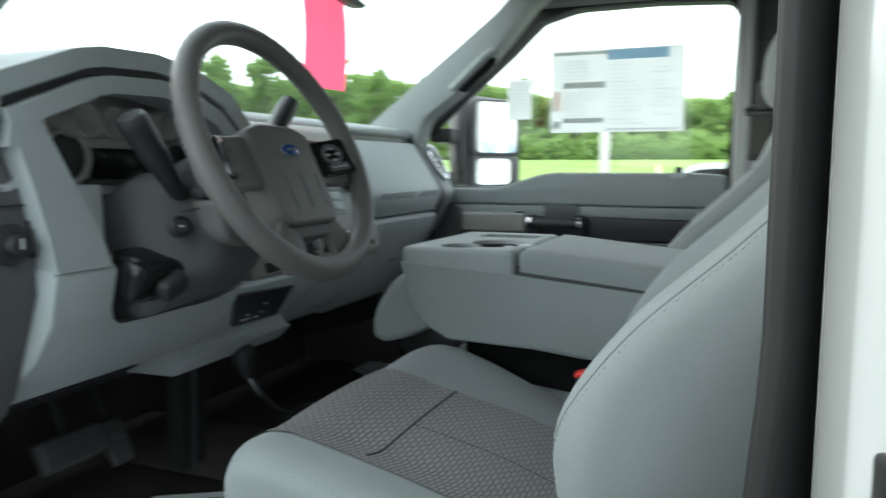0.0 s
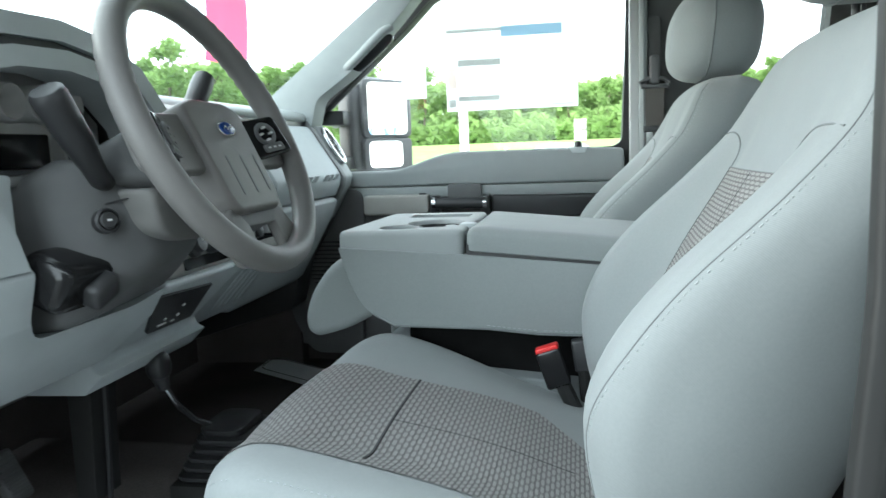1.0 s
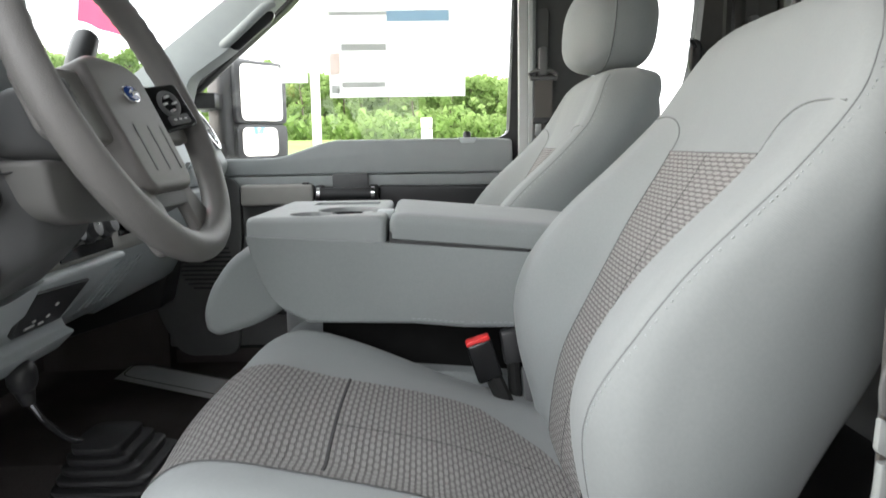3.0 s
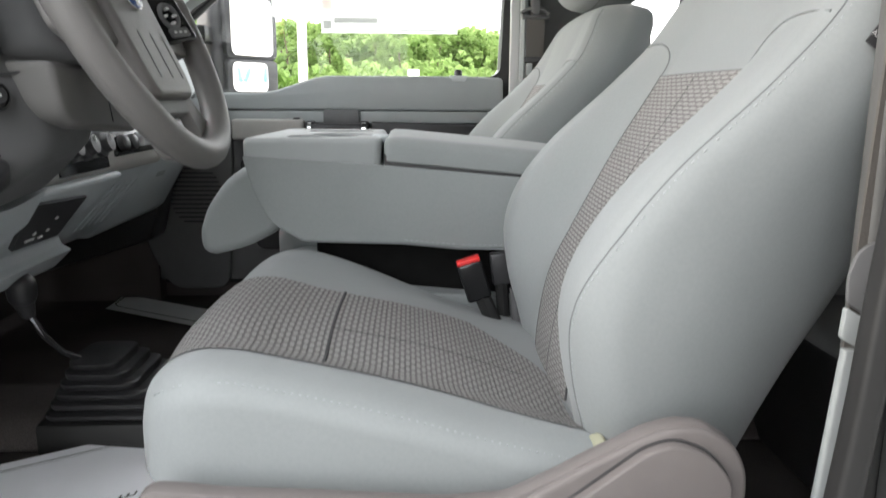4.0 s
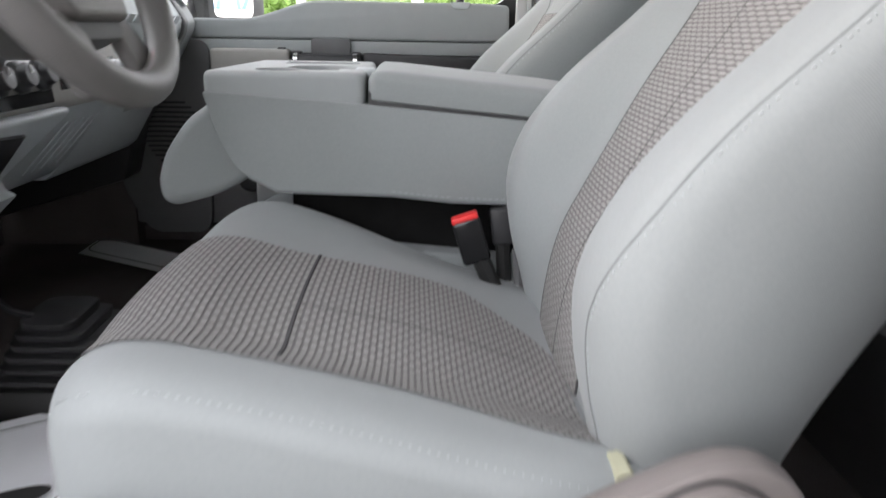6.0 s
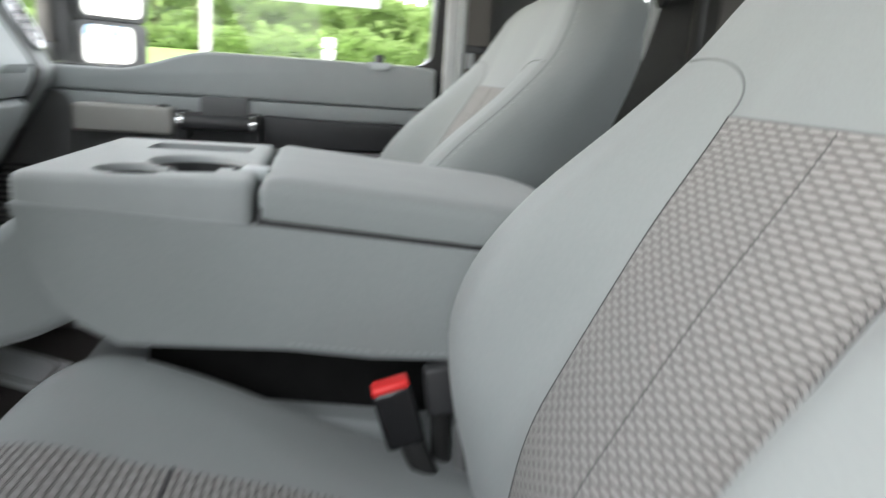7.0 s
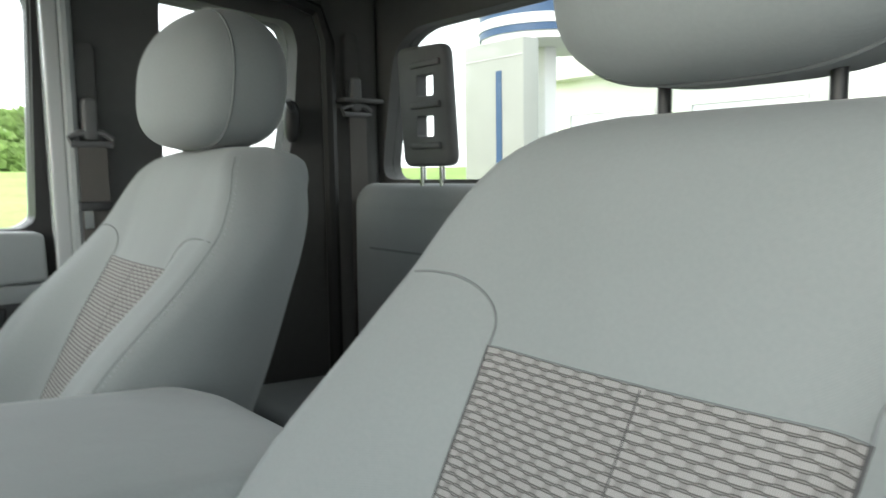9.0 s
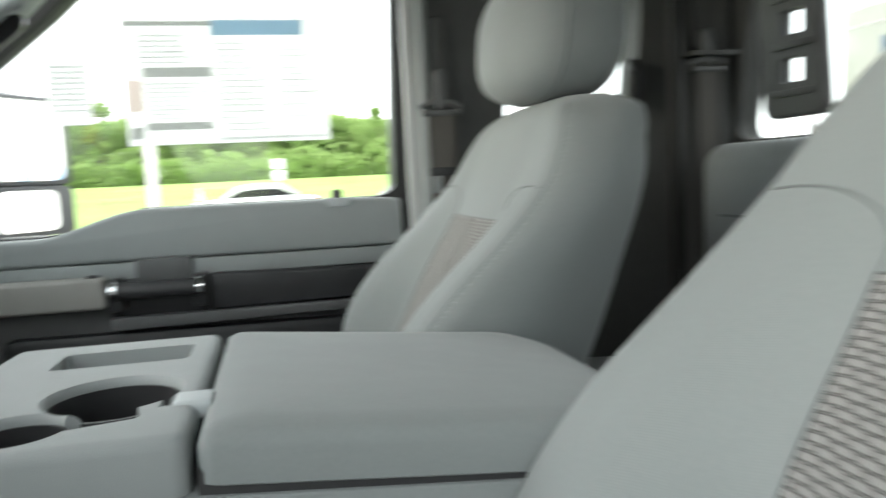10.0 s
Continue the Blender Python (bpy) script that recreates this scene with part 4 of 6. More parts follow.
WM = Matrix.Translation((-0.594, SEATY, 1.471)) @ Matrix.Rotation(-0.43, 4, "Y")


def on_wheel(a, b, off=0.0):
    """A point on the wheel's plane: a across, b up, off towards the driver."""
    return tuple(WM @ Vector((off, a, b)))


def wheel_plate(pts, o0, o1, bev=0.003, seg=2):
    return turned(prism(pts, "x", o0, o1, bev, seg), WM)


rim_r = []
rim_pts = []
for k in range(128):
    a = 2 * math.pi * k / 128
    rim_pts.append(on_wheel(0.179 * math.cos(a), 0.179 * math.sin(a)))
    grip = 0.0006 * math.cos(a * 64) if 0.25 < a < 1.25 or 1.95 < a < 2.9 else 0.0
    rim_r.append(0.0168 + grip)
part("rim", tube(rim_pts, rim_r, 16, closed=True), WHEEL, sw, "grained dark grey rubber rim", sharp=80)
PADS = rounded([(-0.078, 0.030), (-0.045, 0.040), (0.035, 0.038), (0.066, 0.026), (0.068, -0.090), (0.058, -0.112), (-0.058, -0.112), (-0.070, -0.092)], 0.012)
part("hub_pad", wheel_plate(PADS, -0.045, 0.004, 0.008, 4), HUB, sw, "dark grey airbag cover")
part("hub_lower", wheel_plate(rounded([(-0.060, -0.100), (0.060, -0.100), (0.040, -0.128), (-0.040, -0.128)], 0.008), -0.045, -0.006, 0.006, 3), CHAR, sw)
for a0 in (-0.032, 0.006, 0.043):
    part("slot", wheel_plate(rounded([(a0 - 0.0022, -0.038), (a0 + 0.0022, -0.038), (a0 + 0.0038, -0.090), (a0 - 0.0008, -0.090)], 0.002), 0.0034, 0.0046, 0.0005, 1), CHAR, sw)
badge = part("badge", turned(lathe([(0.021, 0.0), (0.021, 0.003), (0.0195, 0.0042), (0.001, 0.0042)], Matrix.Rotation(radians(90), 4, "Y") @ Matrix.Diagonal((0.5, 1, 1, 1)), 40), WM @ Matrix.Translation((0.0036, 0.0, -0.003))), CHROME, sw, "chrome-edged oval badge")
part("enamel", turned(lathe([(0.0185, 0.0), (0.0185, 0.0012), (0.0175, 0.0016), (0.001, 0.0016)], Matrix.Rotation(radians(90), 4, "Y") @ Matrix.Diagonal((0.45, 1, 1, 1)), 40), WM @ Matrix.Translation((0.0076, 0.0, -0.003))), BLUE, badge, "blue enamel")
part("mark", turned(tube([(0, -0.011, -0.001), (0, -0.006, 0.0025), (0, -0.002, -0.002), (0, 0.003, 0.0015), (0, 0.011, 0.0015)], 0.0008, 6), WM @ Matrix.Translation((0.0095, 0.0, -0.003))), SILVER, badge)
for sg in (-1, 1):
    PM = WM @ Matrix.Translation((-0.016, sg * 0.074, 0)) @ Matrix.Rotation(radians(-16 if sg > 0 else 20), 4, "Z") @ Matrix.Translation((0.012 if sg > 0 else -0.004, -sg * 0.074, 0))
    arm = rounded([(sg * 0.060, 0.024), (sg * 0.178, 0.020), (sg * 0.182, -0.040), (sg * 0.160, -0.052), (sg * 0.062, -0.052)], 0.010)
    part("spoke", wheel_plate(arm, -0.022, -0.006, 0.005, 3), WHEEL, sw)
    def pod_plate(pts, o0, o1, bev=0.003, seg=2):
        return turned(prism(pts, "x", o0, o1, bev, seg), PM)
    pod = part("switch_pod", pod_plate(rounded([(sg * 0.074, 0.016), (sg * 0.150, 0.018), (sg * 0.160, -0.038), (sg * 0.082, -0.042)], 0.008), -0.012, -0.002, 0.003, 3), GLOSSBLACK, sw, "gloss black switch panel")
    part("button_ring", turned(tube([(0, 0.017 * math.cos(a), 0.014 * math.sin(a)) for a in [2 * math.pi * k / 28 for k in range(28)]], 0.0035, 8, closed=True), PM @ Matrix.Translation((-0.0015, sg * 0.116, -0.008))), CHAR, pod)
    for da, db in ((-0.010, 0.0), (0.010, 0.0), (0.0, 0.009), (0.0, -0.009)):
        part("button_mark", pod_plate(rounded([(sg * 0.116 + da - 0.003, -0.008 + db - 0.0012), (sg * 0.116 + da + 0.003, -0.008 + db - 0.0012), (sg * 0.116 + da + 0.003, -0.008 + db + 0.0012), (sg * 0.116 + da - 0.003, -0.008 + db + 0.0012)], 0.001), -0.0018, 0.0026, 0), ICON if sg > 0 else CHAR, pod)
    part("rocker", pod_plate(rounded([(sg * 0.100, -0.024), (sg * 0.140, -0.022), (sg * 0.143, -0.034), (sg * 0.102, -0.035)], 0.003), -0.004, 0.001, 0.001), CHAR, pod)
    for c in (0.110, 0.121, 0.132):
        part("rocker_mark", pod_plate([(sg * c - 0.003, -0.030), (sg * c + 0.003, -0.030), (sg * c + 0.003, -0.0275), (sg * c - 0.003, -0.0275)], 0.0005, 0.0014), ICON if sg > 0 else CHAR, pod)
    leg = rounded([(sg * 0.034, -0.105), (sg * 0.066, -0.098), (sg * 0.098, -0.150), (sg * 0.090, -0.172), (sg * 0.036, -0.178)], 0.010)
    part("lower_spoke", wheel_plate(leg, -0.020, -0.006, 0.005, 3), WHEEL, sw)
part("hub_back", turned(lathe([(0.045, -0.10), (0.052, -0.07), (0.052, -0.045), (0.045, -0.03)], Matrix.Rotation(radians(90), 4, "Y"), 32), WM), BLACK, sw)

column = thing("steering_column", (-0.72, SEATY, 1.33), "dark grey steering column shroud with stalk and levers", "steering column")
def col_ring(s, hw, up, down, r=0.03):
    pts = rounded([(-hw, up), (hw, up), (hw * 1.02, -down * 0.55), (hw * 0.75, -down), (-hw * 0.75, -down), (-hw * 1.02, -down * 0.55)], r, 5)
    return [tuple(WM @ Vector((-s, a, b))) for a, b in pts]
part("upper_shroud", loft([col_ring(0.055, 0.070, 0.030, 0.045, 0.014), col_ring(0.07, 0.088, 0.034, 0.045, 0.014), col_ring(0.11, 0.102, 0.030, 0.028, 0.014), col_ring(0.165, 0.124, 0.022, 0.014, 0.014), col_ring(0.22, 0.130, 0.012, 0.012, 0.011)]), COLUMN, column, sharp=45)
part("lower_shroud", loft([[(x, y, z) for y, z in rounded([(SEATY - hw, zt), (SEATY + hw * 0.72, zt), (SEATY + hw * 0.62, zb + 0.018), (SEATY - hw * 0.95, zb)], 0.03, 5)] for x, hw, zt, zb in
     ((-0.655, 0.055, 1.372, 1.325), (-0.665, 0.085, 1.405, 1.300), (-0.70, 0.125, 1.434, 1.272), (-0.735, 0.146, 1.440, 1.245), (-0.80, 0.160, 1.408, 1.225), (-0.90, 0.165, 1.39, 1.22))]), CHAR, column, sharp=45)
def cover_ring(x, d):
    return [(x, y, z) for y, z in rounded([(0.782 + d, 1.404 - d), (0.797 + d, 1.352), (0.832 + d, 1.337 + d), (0.930, 1.332 + d), (1.000 - d, 1.326 + d), (0.985 - d, 1.404 - d)], [0.008, 0.018, 0.018, 0.03, 0.012, 0.012], 5)]
part("lower_cover", loft([cover_ring(-0.634, 0.007), cover_ring(-0.637, 0.002), cover_ring(-0.643, 0.0), cover_ring(-0.80, 0.0)]), SHROUD, column, "lighter grey lower column cover", sharp=45)
part("cover_joint", tube([(-0.6335, 0.900, 1.396), (-0.6335, 0.918, 1.342)], 0.0008, 6), BLACK, column)
part("tilt_pocket", turned(box(-0.032, 0.032, -0.060, 0.060, -0.030, 0.030, 0.016, 3), Matrix.Translation((-0.724, 0.758, 1.308)) @ Matrix.Rotation(radians(28), 4, "Y")), GLOSSBLACK, column)
part("tilt_lever", bevel(turned(box(-0.022, 0.022, -0.012, 0.030, -0.016, 0.016), Matrix.Translation((-0.700, 0.745, 1.292)) @ Matrix.Rotation(radians(20), 4, "Y") @ Matrix.Rotation(radians(25), 4, "X")), 0.008, 3), BLACK, column)
part("shroud_joint", tube([(-0.660, 0.790, 1.395), (-0.70, 0.765, 1.385), (-0.75, 0.748, 1.372)], 0.0012, 6), BLACK, column)
part("button_boss", turned(lathe([(0.0145, -0.008), (0.0145, 0.002), (0.0118, 0.004), (0.0114, 0.001), (0.001, 0.001)], Matrix.Rotation(radians(90), 4, "Y"), 28), Matrix.Translation((-0.680, 0.762, 1.370)) @ Matrix.Rotation(radians(-32), 4, "Z") @ Matrix.Rotation(radians(-10), 4, "Y")), BLACK, column)
knob_b = part("adjust_button", turned(lathe([(0.0098, 0.0), (0.0098, 0.005), (0.008, 0.007), (0.001, 0.0065)], Matrix.Rotation(radians(90), 4, "Y"), 28), Matrix.Translation((-0.680, 0.762, 1.370)) @ Matrix.Rotation(radians(-32), 4, "Z") @ Matrix.Rotation(radians(-10), 4, "Y")), BLACK, column, "round black button with white mark")
part("button_mark", turned(box(0.0066, 0.0076, -0.0026, 0.0026, -0.0012, 0.0012, 0.0), Matrix.Translation((-0.680, 0.762, 1.370)) @ Matrix.Rotation(radians(-32), 4, "Z") @ Matrix.Rotation(radians(-10), 4, "Y")), ICON, knob_b)
part("signal_stalk", tube([(-0.692, 0.784, 1.412), (-0.684, 0.762, 1.417), (-0.680, 0.744, 1.434), (-0.680, 0.724, 1.460), (-0.680, 0.717, 1.468), (-0.679, 0.690, 1.500), (-0.679, 0.684, 1.506), (-0.679, 0.682, 1.509)], [0.011, 0.012, 0.013, 0.0175, 0.0178, 0.0192, 0.0185, 0.015], 18), BLACK, column, "black turn signal stalk")
part("shift_lever", tube([(-0.69, 0.93, 1.45), (-0.70, 1.00, 1.492), (-0.705, 1.03, 1.520)], 0.007, 10), BLACK, column)
part("shift_knob", bevel(tube([(-0.704, 1.014, 1.506), (-0.7055, 1.024, 1.514), (-0.710, 1.058, 1.544), (-0.7115, 1.070, 1.5545)], [0.010, 0.0155, 0.0170, 0.0160], 12), 0.004, 3, 50), BLACK, column, "black gear selector knob")

# ---- dashboard ----
dash = thing("dashboard", (-1.1, MIDY, 1.08), "grey moulded dashboard with charcoal ends and round vents", "dashboard")
TOP = [(-1.33, 1.47), (-1.30, 1.502), (-1.10, 1.548), (-0.99, 1.562), (-0.935, 1.558), (-0.900, 1.545), (-0.893, 1.534), (-0.900, 1.526), (-1.30, 1.455)]
part("top_pad", prism(TOP, "y", 0.96, 2.085, 0.004), CARD, dash, "grey grained dash top")
part("shadow_gap", prism([(-0.98, 1.530), (-0.902, 1.528), (-0.902, 1.512), (-0.98, 1.50)], "y", 1.50, 1.985), BLACK, dash)
FACE = [(-1.0, 1.515), (-0.892, 1.513), (-0.884, 1.505), (-0.812, 1.394), (-0.803, 1.374), (-0.808, 1.350), (-0.822, 1.322), (-1.0, 1.32)]
part("passenger_panel", prism(FACE, "y", 1.535, 1.975, 0.004), DASH, dash, "smooth grey passenger airbag panel")
for i in range(9):
    if i == 5:
        continue
    y0 = 1.585 + i * 0.040
    bar = box(-0.0012, 0.0012, 0, 0.027, -0.010, 0.010, 0.0008, 1)
    part("raised_bar", turned(bar, Matrix.Translation((-0.798, y0, 1.375)) @ Matrix.Rotation(radians(33), 4, "Y")), DASH, dash)
ENDCAP = [(-1.05, 1.552), (-0.905, 1.548), (-0.885, 1.522), (-0.812, 1.395), (-0.800, 1.372), (-0.806, 1.350), (-0.858, 1.262), (-0.906, 1.187), (-1.05, 1.17)]
part("end_cap", prism(ENDCAP, "y", 1.998, 2.083, 0.012, 3), CARD, dash, "grey dash end")
part("end_band", prism([(-1.0, 1.538), (-0.893, 1.530), (-0.806, 1.392), (-0.796, 1.372), (-0.802, 1.345), (-0.856, 1.255), (-0.93, 1.14), (-1.0, 1.12)], "y", 1.972, 2.000, 0.003), CHAR, dash)
def oval_vent(at, tilt, ry, rz, parent):
    m = Matrix.Translation(at) @ Matrix.Rotation(tilt, 4, "Y")
    v = part("air_vent", turned(tube([(0, ry * math.cos(a), rz * math.sin(a)) for a in [2 * math.pi * k / 40 for k in range(40)]], 0.006, 10, closed=True), m), CHROME, parent, "chrome-ringed air vent")
    part("vent_core", turned(lathe([(1.0, -0.02), (1.0, -0.004), (0.01, -0.006)], Matrix.Rotation(radians(90), 4, "Y") @ Matrix.Diagonal((rz, ry, 1, 1)), 32), m), INNER, v)
    for k in range(-2, 3):
        w = ry * math.sqrt(max(0.05, 1 - (k / 3) ** 2)) * 0.95
        part("vent_slat", turned(box(-0.006, 0.002, -w, w, k * rz / 3 - 0.0015, k * rz / 3 + 0.0015), m), CHAR, v)
    return v
oval_vent((-0.842, 2.040, 1.460), radians(-30), 0.031, 0.056, dash)
GLOVE = [(-1.1, 1.318), (-0.826, 1.318), (-0.815, 1.308), (-0.830, 1.270), (-0.885, 1.175), (-0.930, 1.100), (-0.950, 1.085), (-1.1, 1.085)]
part("glove_box", prism(GLOVE, "y", 1.545, 1.968, 0.004), DASH, dash, "grey glove box lid")
part("glove_latch", turned(box(-0.004, 0.003, -0.03, 0.03, -0.008, 0.008, 0.003), Matrix.Translation((-0.876, 1.79, 1.195)) @ Matrix.Rotation(radians(30), 4, "Y")), CARD, dash)
part("side_kick", prism([(-1.3, 1.31), (-0.86, 1.255), (-0.935, 1.13), (-0.97, 1.0), (-1.3, 0.9)], "y", 1.972, 2.09, 0.008), BLACK, dash)
part("under_dash", prism([(-1.3, 1.25), (-1.0, 1.25), (-0.97, 1.10), (-1.05, 1.06), (-1.3, 1.04)], "y", 0.56, 2.08), BLACK, dash)

# centre stack
STACK = [(-1.0, 1.54), (-0.892, 1.536), (-0.872, 1.520), (-0.800, 1.345), (-0.780, 1.285), (-0.778, 1.258), (-0.790, 1.243), (-1.0, 1.238)]
part("radio_surround", prism(STACK, "y", 1.045, 1.532, 0.006, 3), TAUPE, dash, "taupe surround of the radio")
def on_stack(y, z, off=0.0):
    x = herm(z, [1.258, 1.285, 1.345, 1.520], [-0.778, -0.780, -0.800, -0.872])
    return (x + off, y, z)
def stack_panel(name, y0, y1, z0, z1, off, mat, parent, label="", skew=0.0):
    a, b = on_stack(0, z0, off), on_stack(0, z1, off)
    pts = [(y0 + skew, 0), (y1, 0), (y1 + skew, 1), (y0, 1)]
    bm = bmesh.new()
    for d in (0.0, -0.012):
        [bm.verts.new((a[0] + (b[0] - a[0]) * t + d, y, z0 + (z1 - z0) * t)) for y, t in pts]
    v = list(bm.verts)
    bm.faces.new(v[:4]), bm.faces.new(v[7:3:-1])
    for i in range(4):
        j = (i + 1) % 4
        bm.faces.new((v[i], v[j], v[4 + j], v[4 + i]))
    bmesh.ops.recalc_face_normals(bm, faces=bm.faces)
    return part(name, bevel(bm, 0.002, 2), mat, parent, label)
hv = stack_panel("climate_panel", 1.066, 1.256, 1.258, 1.336, 0.003, GLOSSBLACK, dash, "gloss black climate control panel", 0.02)
for y in (1.110, 1.165, 1.222):
    c = on_stack(y, 1.296, 0.004)
    kn = part("dial", turned(lathe([(0.021, 0.0), (0.021, 0.008), (0.016, 0.012), (0.014, 0.022), (0.001, 0.023)], Matrix.Rotation(radians(90), 4, "Y"), 28), Matrix.Translation(c) @ Matrix.Rotation(radians(-15), 4, "Y")), BLACK, hv)
    part("dial_mark", turned(box(0.0225, 0.0245, -0.001, 0.001, 0.002, 0.012), Matrix.Translation(c) @ Matrix.Rotation(radians(-15), 4, "Y")), ICON, kn)
sp = stack_panel("switch_panel", 1.285, 1.50, 1.272, 1.312, 0.003, GLOSSBLACK, dash, "gloss black auxiliary switch panel")
for y in (1.312, 1.352):
    c = on_stack(y, 1.292, 0.004)
    part("dial", turned(lathe([(0.014, 0.0), (0.014, 0.010), (0.010, 0.013), (0.001, 0.0135)], Matrix.Rotation(radians(90), 4, "Y"), 20), Matrix.Translation(c) @ Matrix.Rotation(radians(-15), 4, "Y")), BLACK, sp)
for k in range(4):
    c = on_stack(1.395 + 0.026 * k, 1.296, 0.012)
    part("toggle", box(c[0] - 0.012, c[0] + 0.006, c[1] - 0.009, c[1] + 0.009, c[2] - 0.012, c[2] + 0.012, 0.003), SILVER, sp)
ra = stack_panel("radio", 1.09, 1.49, 1.345, 1.505, 0.003, CARD, dash, "pale grey radio panel with rows of buttons")
stack_panel("radio_display", 1.17, 1.41, 1.445, 1.495, 0.005, GLOSSBLACK, ra)
for j in range(4):
    for i in range(5):
        stack_panel("radio_button", 1.175 + i * 0.048, 1.213 + i * 0.048, 1.356 + j * 0.021, 1.372 + j * 0.021, 0.007, DASH, ra)
for y in (1.125, 1.455):
    part("dial", turned(lathe([(0.022, 0.0), (0.022, 0.014), (0.018, 0.018), (0.001, 0.018)], Matrix.Rotation(radians(90), 4, "Y"), 28), Matrix.Translation(on_stack(y, 1.41, 0.003)) @ Matrix.Rotation(radians(-22), 4, "Y")), BLACK, ra)
part("stack_shelf", prism([(-1.0, 1.245), (-0.80, 1.243), (-0.83, 1.215), (-0.90, 1.13), (-0.935, 1.10), (-1.0, 1.09)], "y", 1.275, 1.545, 0.005), DASH, dash, "ribbed grey lower dash")
for k in range(5):
    y = 1.40 + 0.030 * k
    part("rib", tube([(-0.833, y + 0.01, 1.212), (-0.901, y - 0.02, 1.129)], 0.0025, 6), DASH, dash)

# lower centre knee panel with the brake controller
LOWER = [(-1.0, 1.250), (-0.768, 1.250), (-0.764, 1.243), (-0.877, 1.142), (-0.872, 1.128), (-0.856, 1.120), (-0.890, 1.088), (-1.0, 1.085)]
part("knee_centre", prism(LOWER, "y", 0.965, 1.276, 0.004), DASH, dash, "grey knee panel under the centre stack")
bm = bmesh.new()
for d in (0.0, 0.006):
    for x, y, z in ((-0.7785, 0.985, 1.236), (-0.793, 1.178, 1.222), (-0.862, 1.217, 1.155), (-0.862, 1.080, 1.157)):
        bm.verts.new((x + 0.010 - d, y, z - 0.002 + d))
v = list(bm.verts)
bm.faces.new(v[:4]), bm.faces.new(v[7:3:-1])
for i in range(4):
    j = (i + 1) % 4
    bm.faces.new((v[i], v[j], v[4 + j], v[4 + i]))
bmesh.ops.recalc_face_normals(bm, faces=bm.faces)
bc = part("controller_panel", bm, BLACK, dash, "black brake controller panel with white marks")
for y, t, w, h in ((1.105, 0.35, 0.004, 0.004), (1.080, 0.60, 0.004, 0.004), (1.122, 0.62, 0.004, 0.004), (1.088, 0.74, 0.020, 0.003), (1.122, 0.76, 0.009, 0.003)):
    x0, z0 = -0.776 - 0.085 * t, 1.230 - 0.076 * t
    part("mark", turned(box(-0.001, 0.001, -w * 0.6, w * 0.6, -h * 0.55, h * 0.55), Matrix.Translation((x0 + 0.009, y, z0 - 0.004)) @ Matrix.Rotation(radians(48), 4, "Y")), ICON, bc)

# driver knee panel
KNEE = [(-1.05, 1.335), (-0.735, 1.330), (-0.722, 1.322), (-0.735, 1.262), (-0.765, 1.215), (-0.838, 1.156), (-0.848, 1.146), (-1.05, 1.146)]
part("knee_panel", cut(prism(KNEE, "y", 0.605, 0.968, 0.006), prism(rounded([(0.698, 1.40), (0.692, 1.262), (0.715, 1.243), (0.90, 1.243), (0.985, 1.262), (1.02, 1.40)], 0.02), "x", -0.90, -0.60)), DASH, dash, "grey driver knee panel with column opening")
part("column_cavity", box(-0.96, -0.83, 0.69, 1.0, 1.23, 1.43), CHAR, dash)
OUTER = [(-1.05, 1.535), (-0.79, 1.530), (-0.775, 1.515), (-0.755, 1.42), (-0.752, 1.30), (-0.80, 1.17), (-0.86, 1.10), (-1.05, 1.05)]
part("outer_end", prism(OUTER, "y", 0.530, 0.607, 0.006), CHAR, dash, "charcoal dash end beside the driver door")
part("end_joint", box(-0.780, -0.7505, 0.535, 0.606, 1.404, 1.4065), BLACK, dash)
oval_vent((-0.764, 0.572, 1.458), radians(-8), 0.030, 0.034, dash)
LM = Matrix.Translation((-0.7535, 0.572, 1.362)) @ Matrix.Rotation(radians(90), 4, "Y")
lk = part("headlight_switch", lathe([(0.024, 0.0), (0.024, 0.005), (0.019, 0.008), (0.012, 0.009), (0.011, 0.022), (0.001, 0.023)], LM, 28), BLACK, dash, "black rotary light switch")
part("mark", box(-0.732, -0.7295, 0.5705, 0.5735, 1.358, 1.370), ICON, lk)
dm = part("dimmer", box(-0.757, -0.7485, 0.596, 0.6065, 1.344, 1.388, 0.002), BLACK, dash)
part("dimmer_wheel", box(-0.752, -0.744, 0.599, 0.604, 1.352, 1.380, 0.002), CHAR, dm)

# instrument hood and cluster
def arch(pts, inner, x0, x1, drop=0.0):
    n = len(pts)
    rings = [[(x1, y, z) for y, z in pts], [(x0, y, z + drop) for y, z in pts], [(x0, y, z + drop) for y, z in inner], [(x1, y, z) for y, z in inner]]
    rows = [list(r) for r in zip(*rings)]
    return loft(rows)
HOODO = [(0.532, 1.478), (0.548, 1.545), (0.668, 1.590), (0.705, 1.597), (0.80, 1.600), (0.875, 1.590), (0.955, 1.560), (1.015, 1.505), (1.03, 1.45)]
HOODI = [(0.556, 1.478), (0.566, 1.524), (0.680, 1.567), (0.712, 1.573), (0.80, 1.576), (0.865, 1.567), (0.935, 1.540), (0.990, 1.495), (1.005, 1.45)]
part("cluster_hood", bevel(arch(HOODO, HOODI, -0.742, -1.16, 0.0), 0.006, 3, 50), DASH, dash, "grey angular instrument hood")
GAPI = [(y + 0.006 * (0.80 - y) / 0.25, z - 0.010) for y, z in HOODI]
part("hood_gap", arch(HOODI, GAPI, -0.752, -0.95), BLACK, dash)
FRO = [(0.566, 1.470), (0.573, 1.512), (0.684, 1.556), (0.714, 1.562), (0.80, 1.565), (0.86, 1.556), (0.925, 1.530), (0.975, 1.488), (0.99, 1.44)]
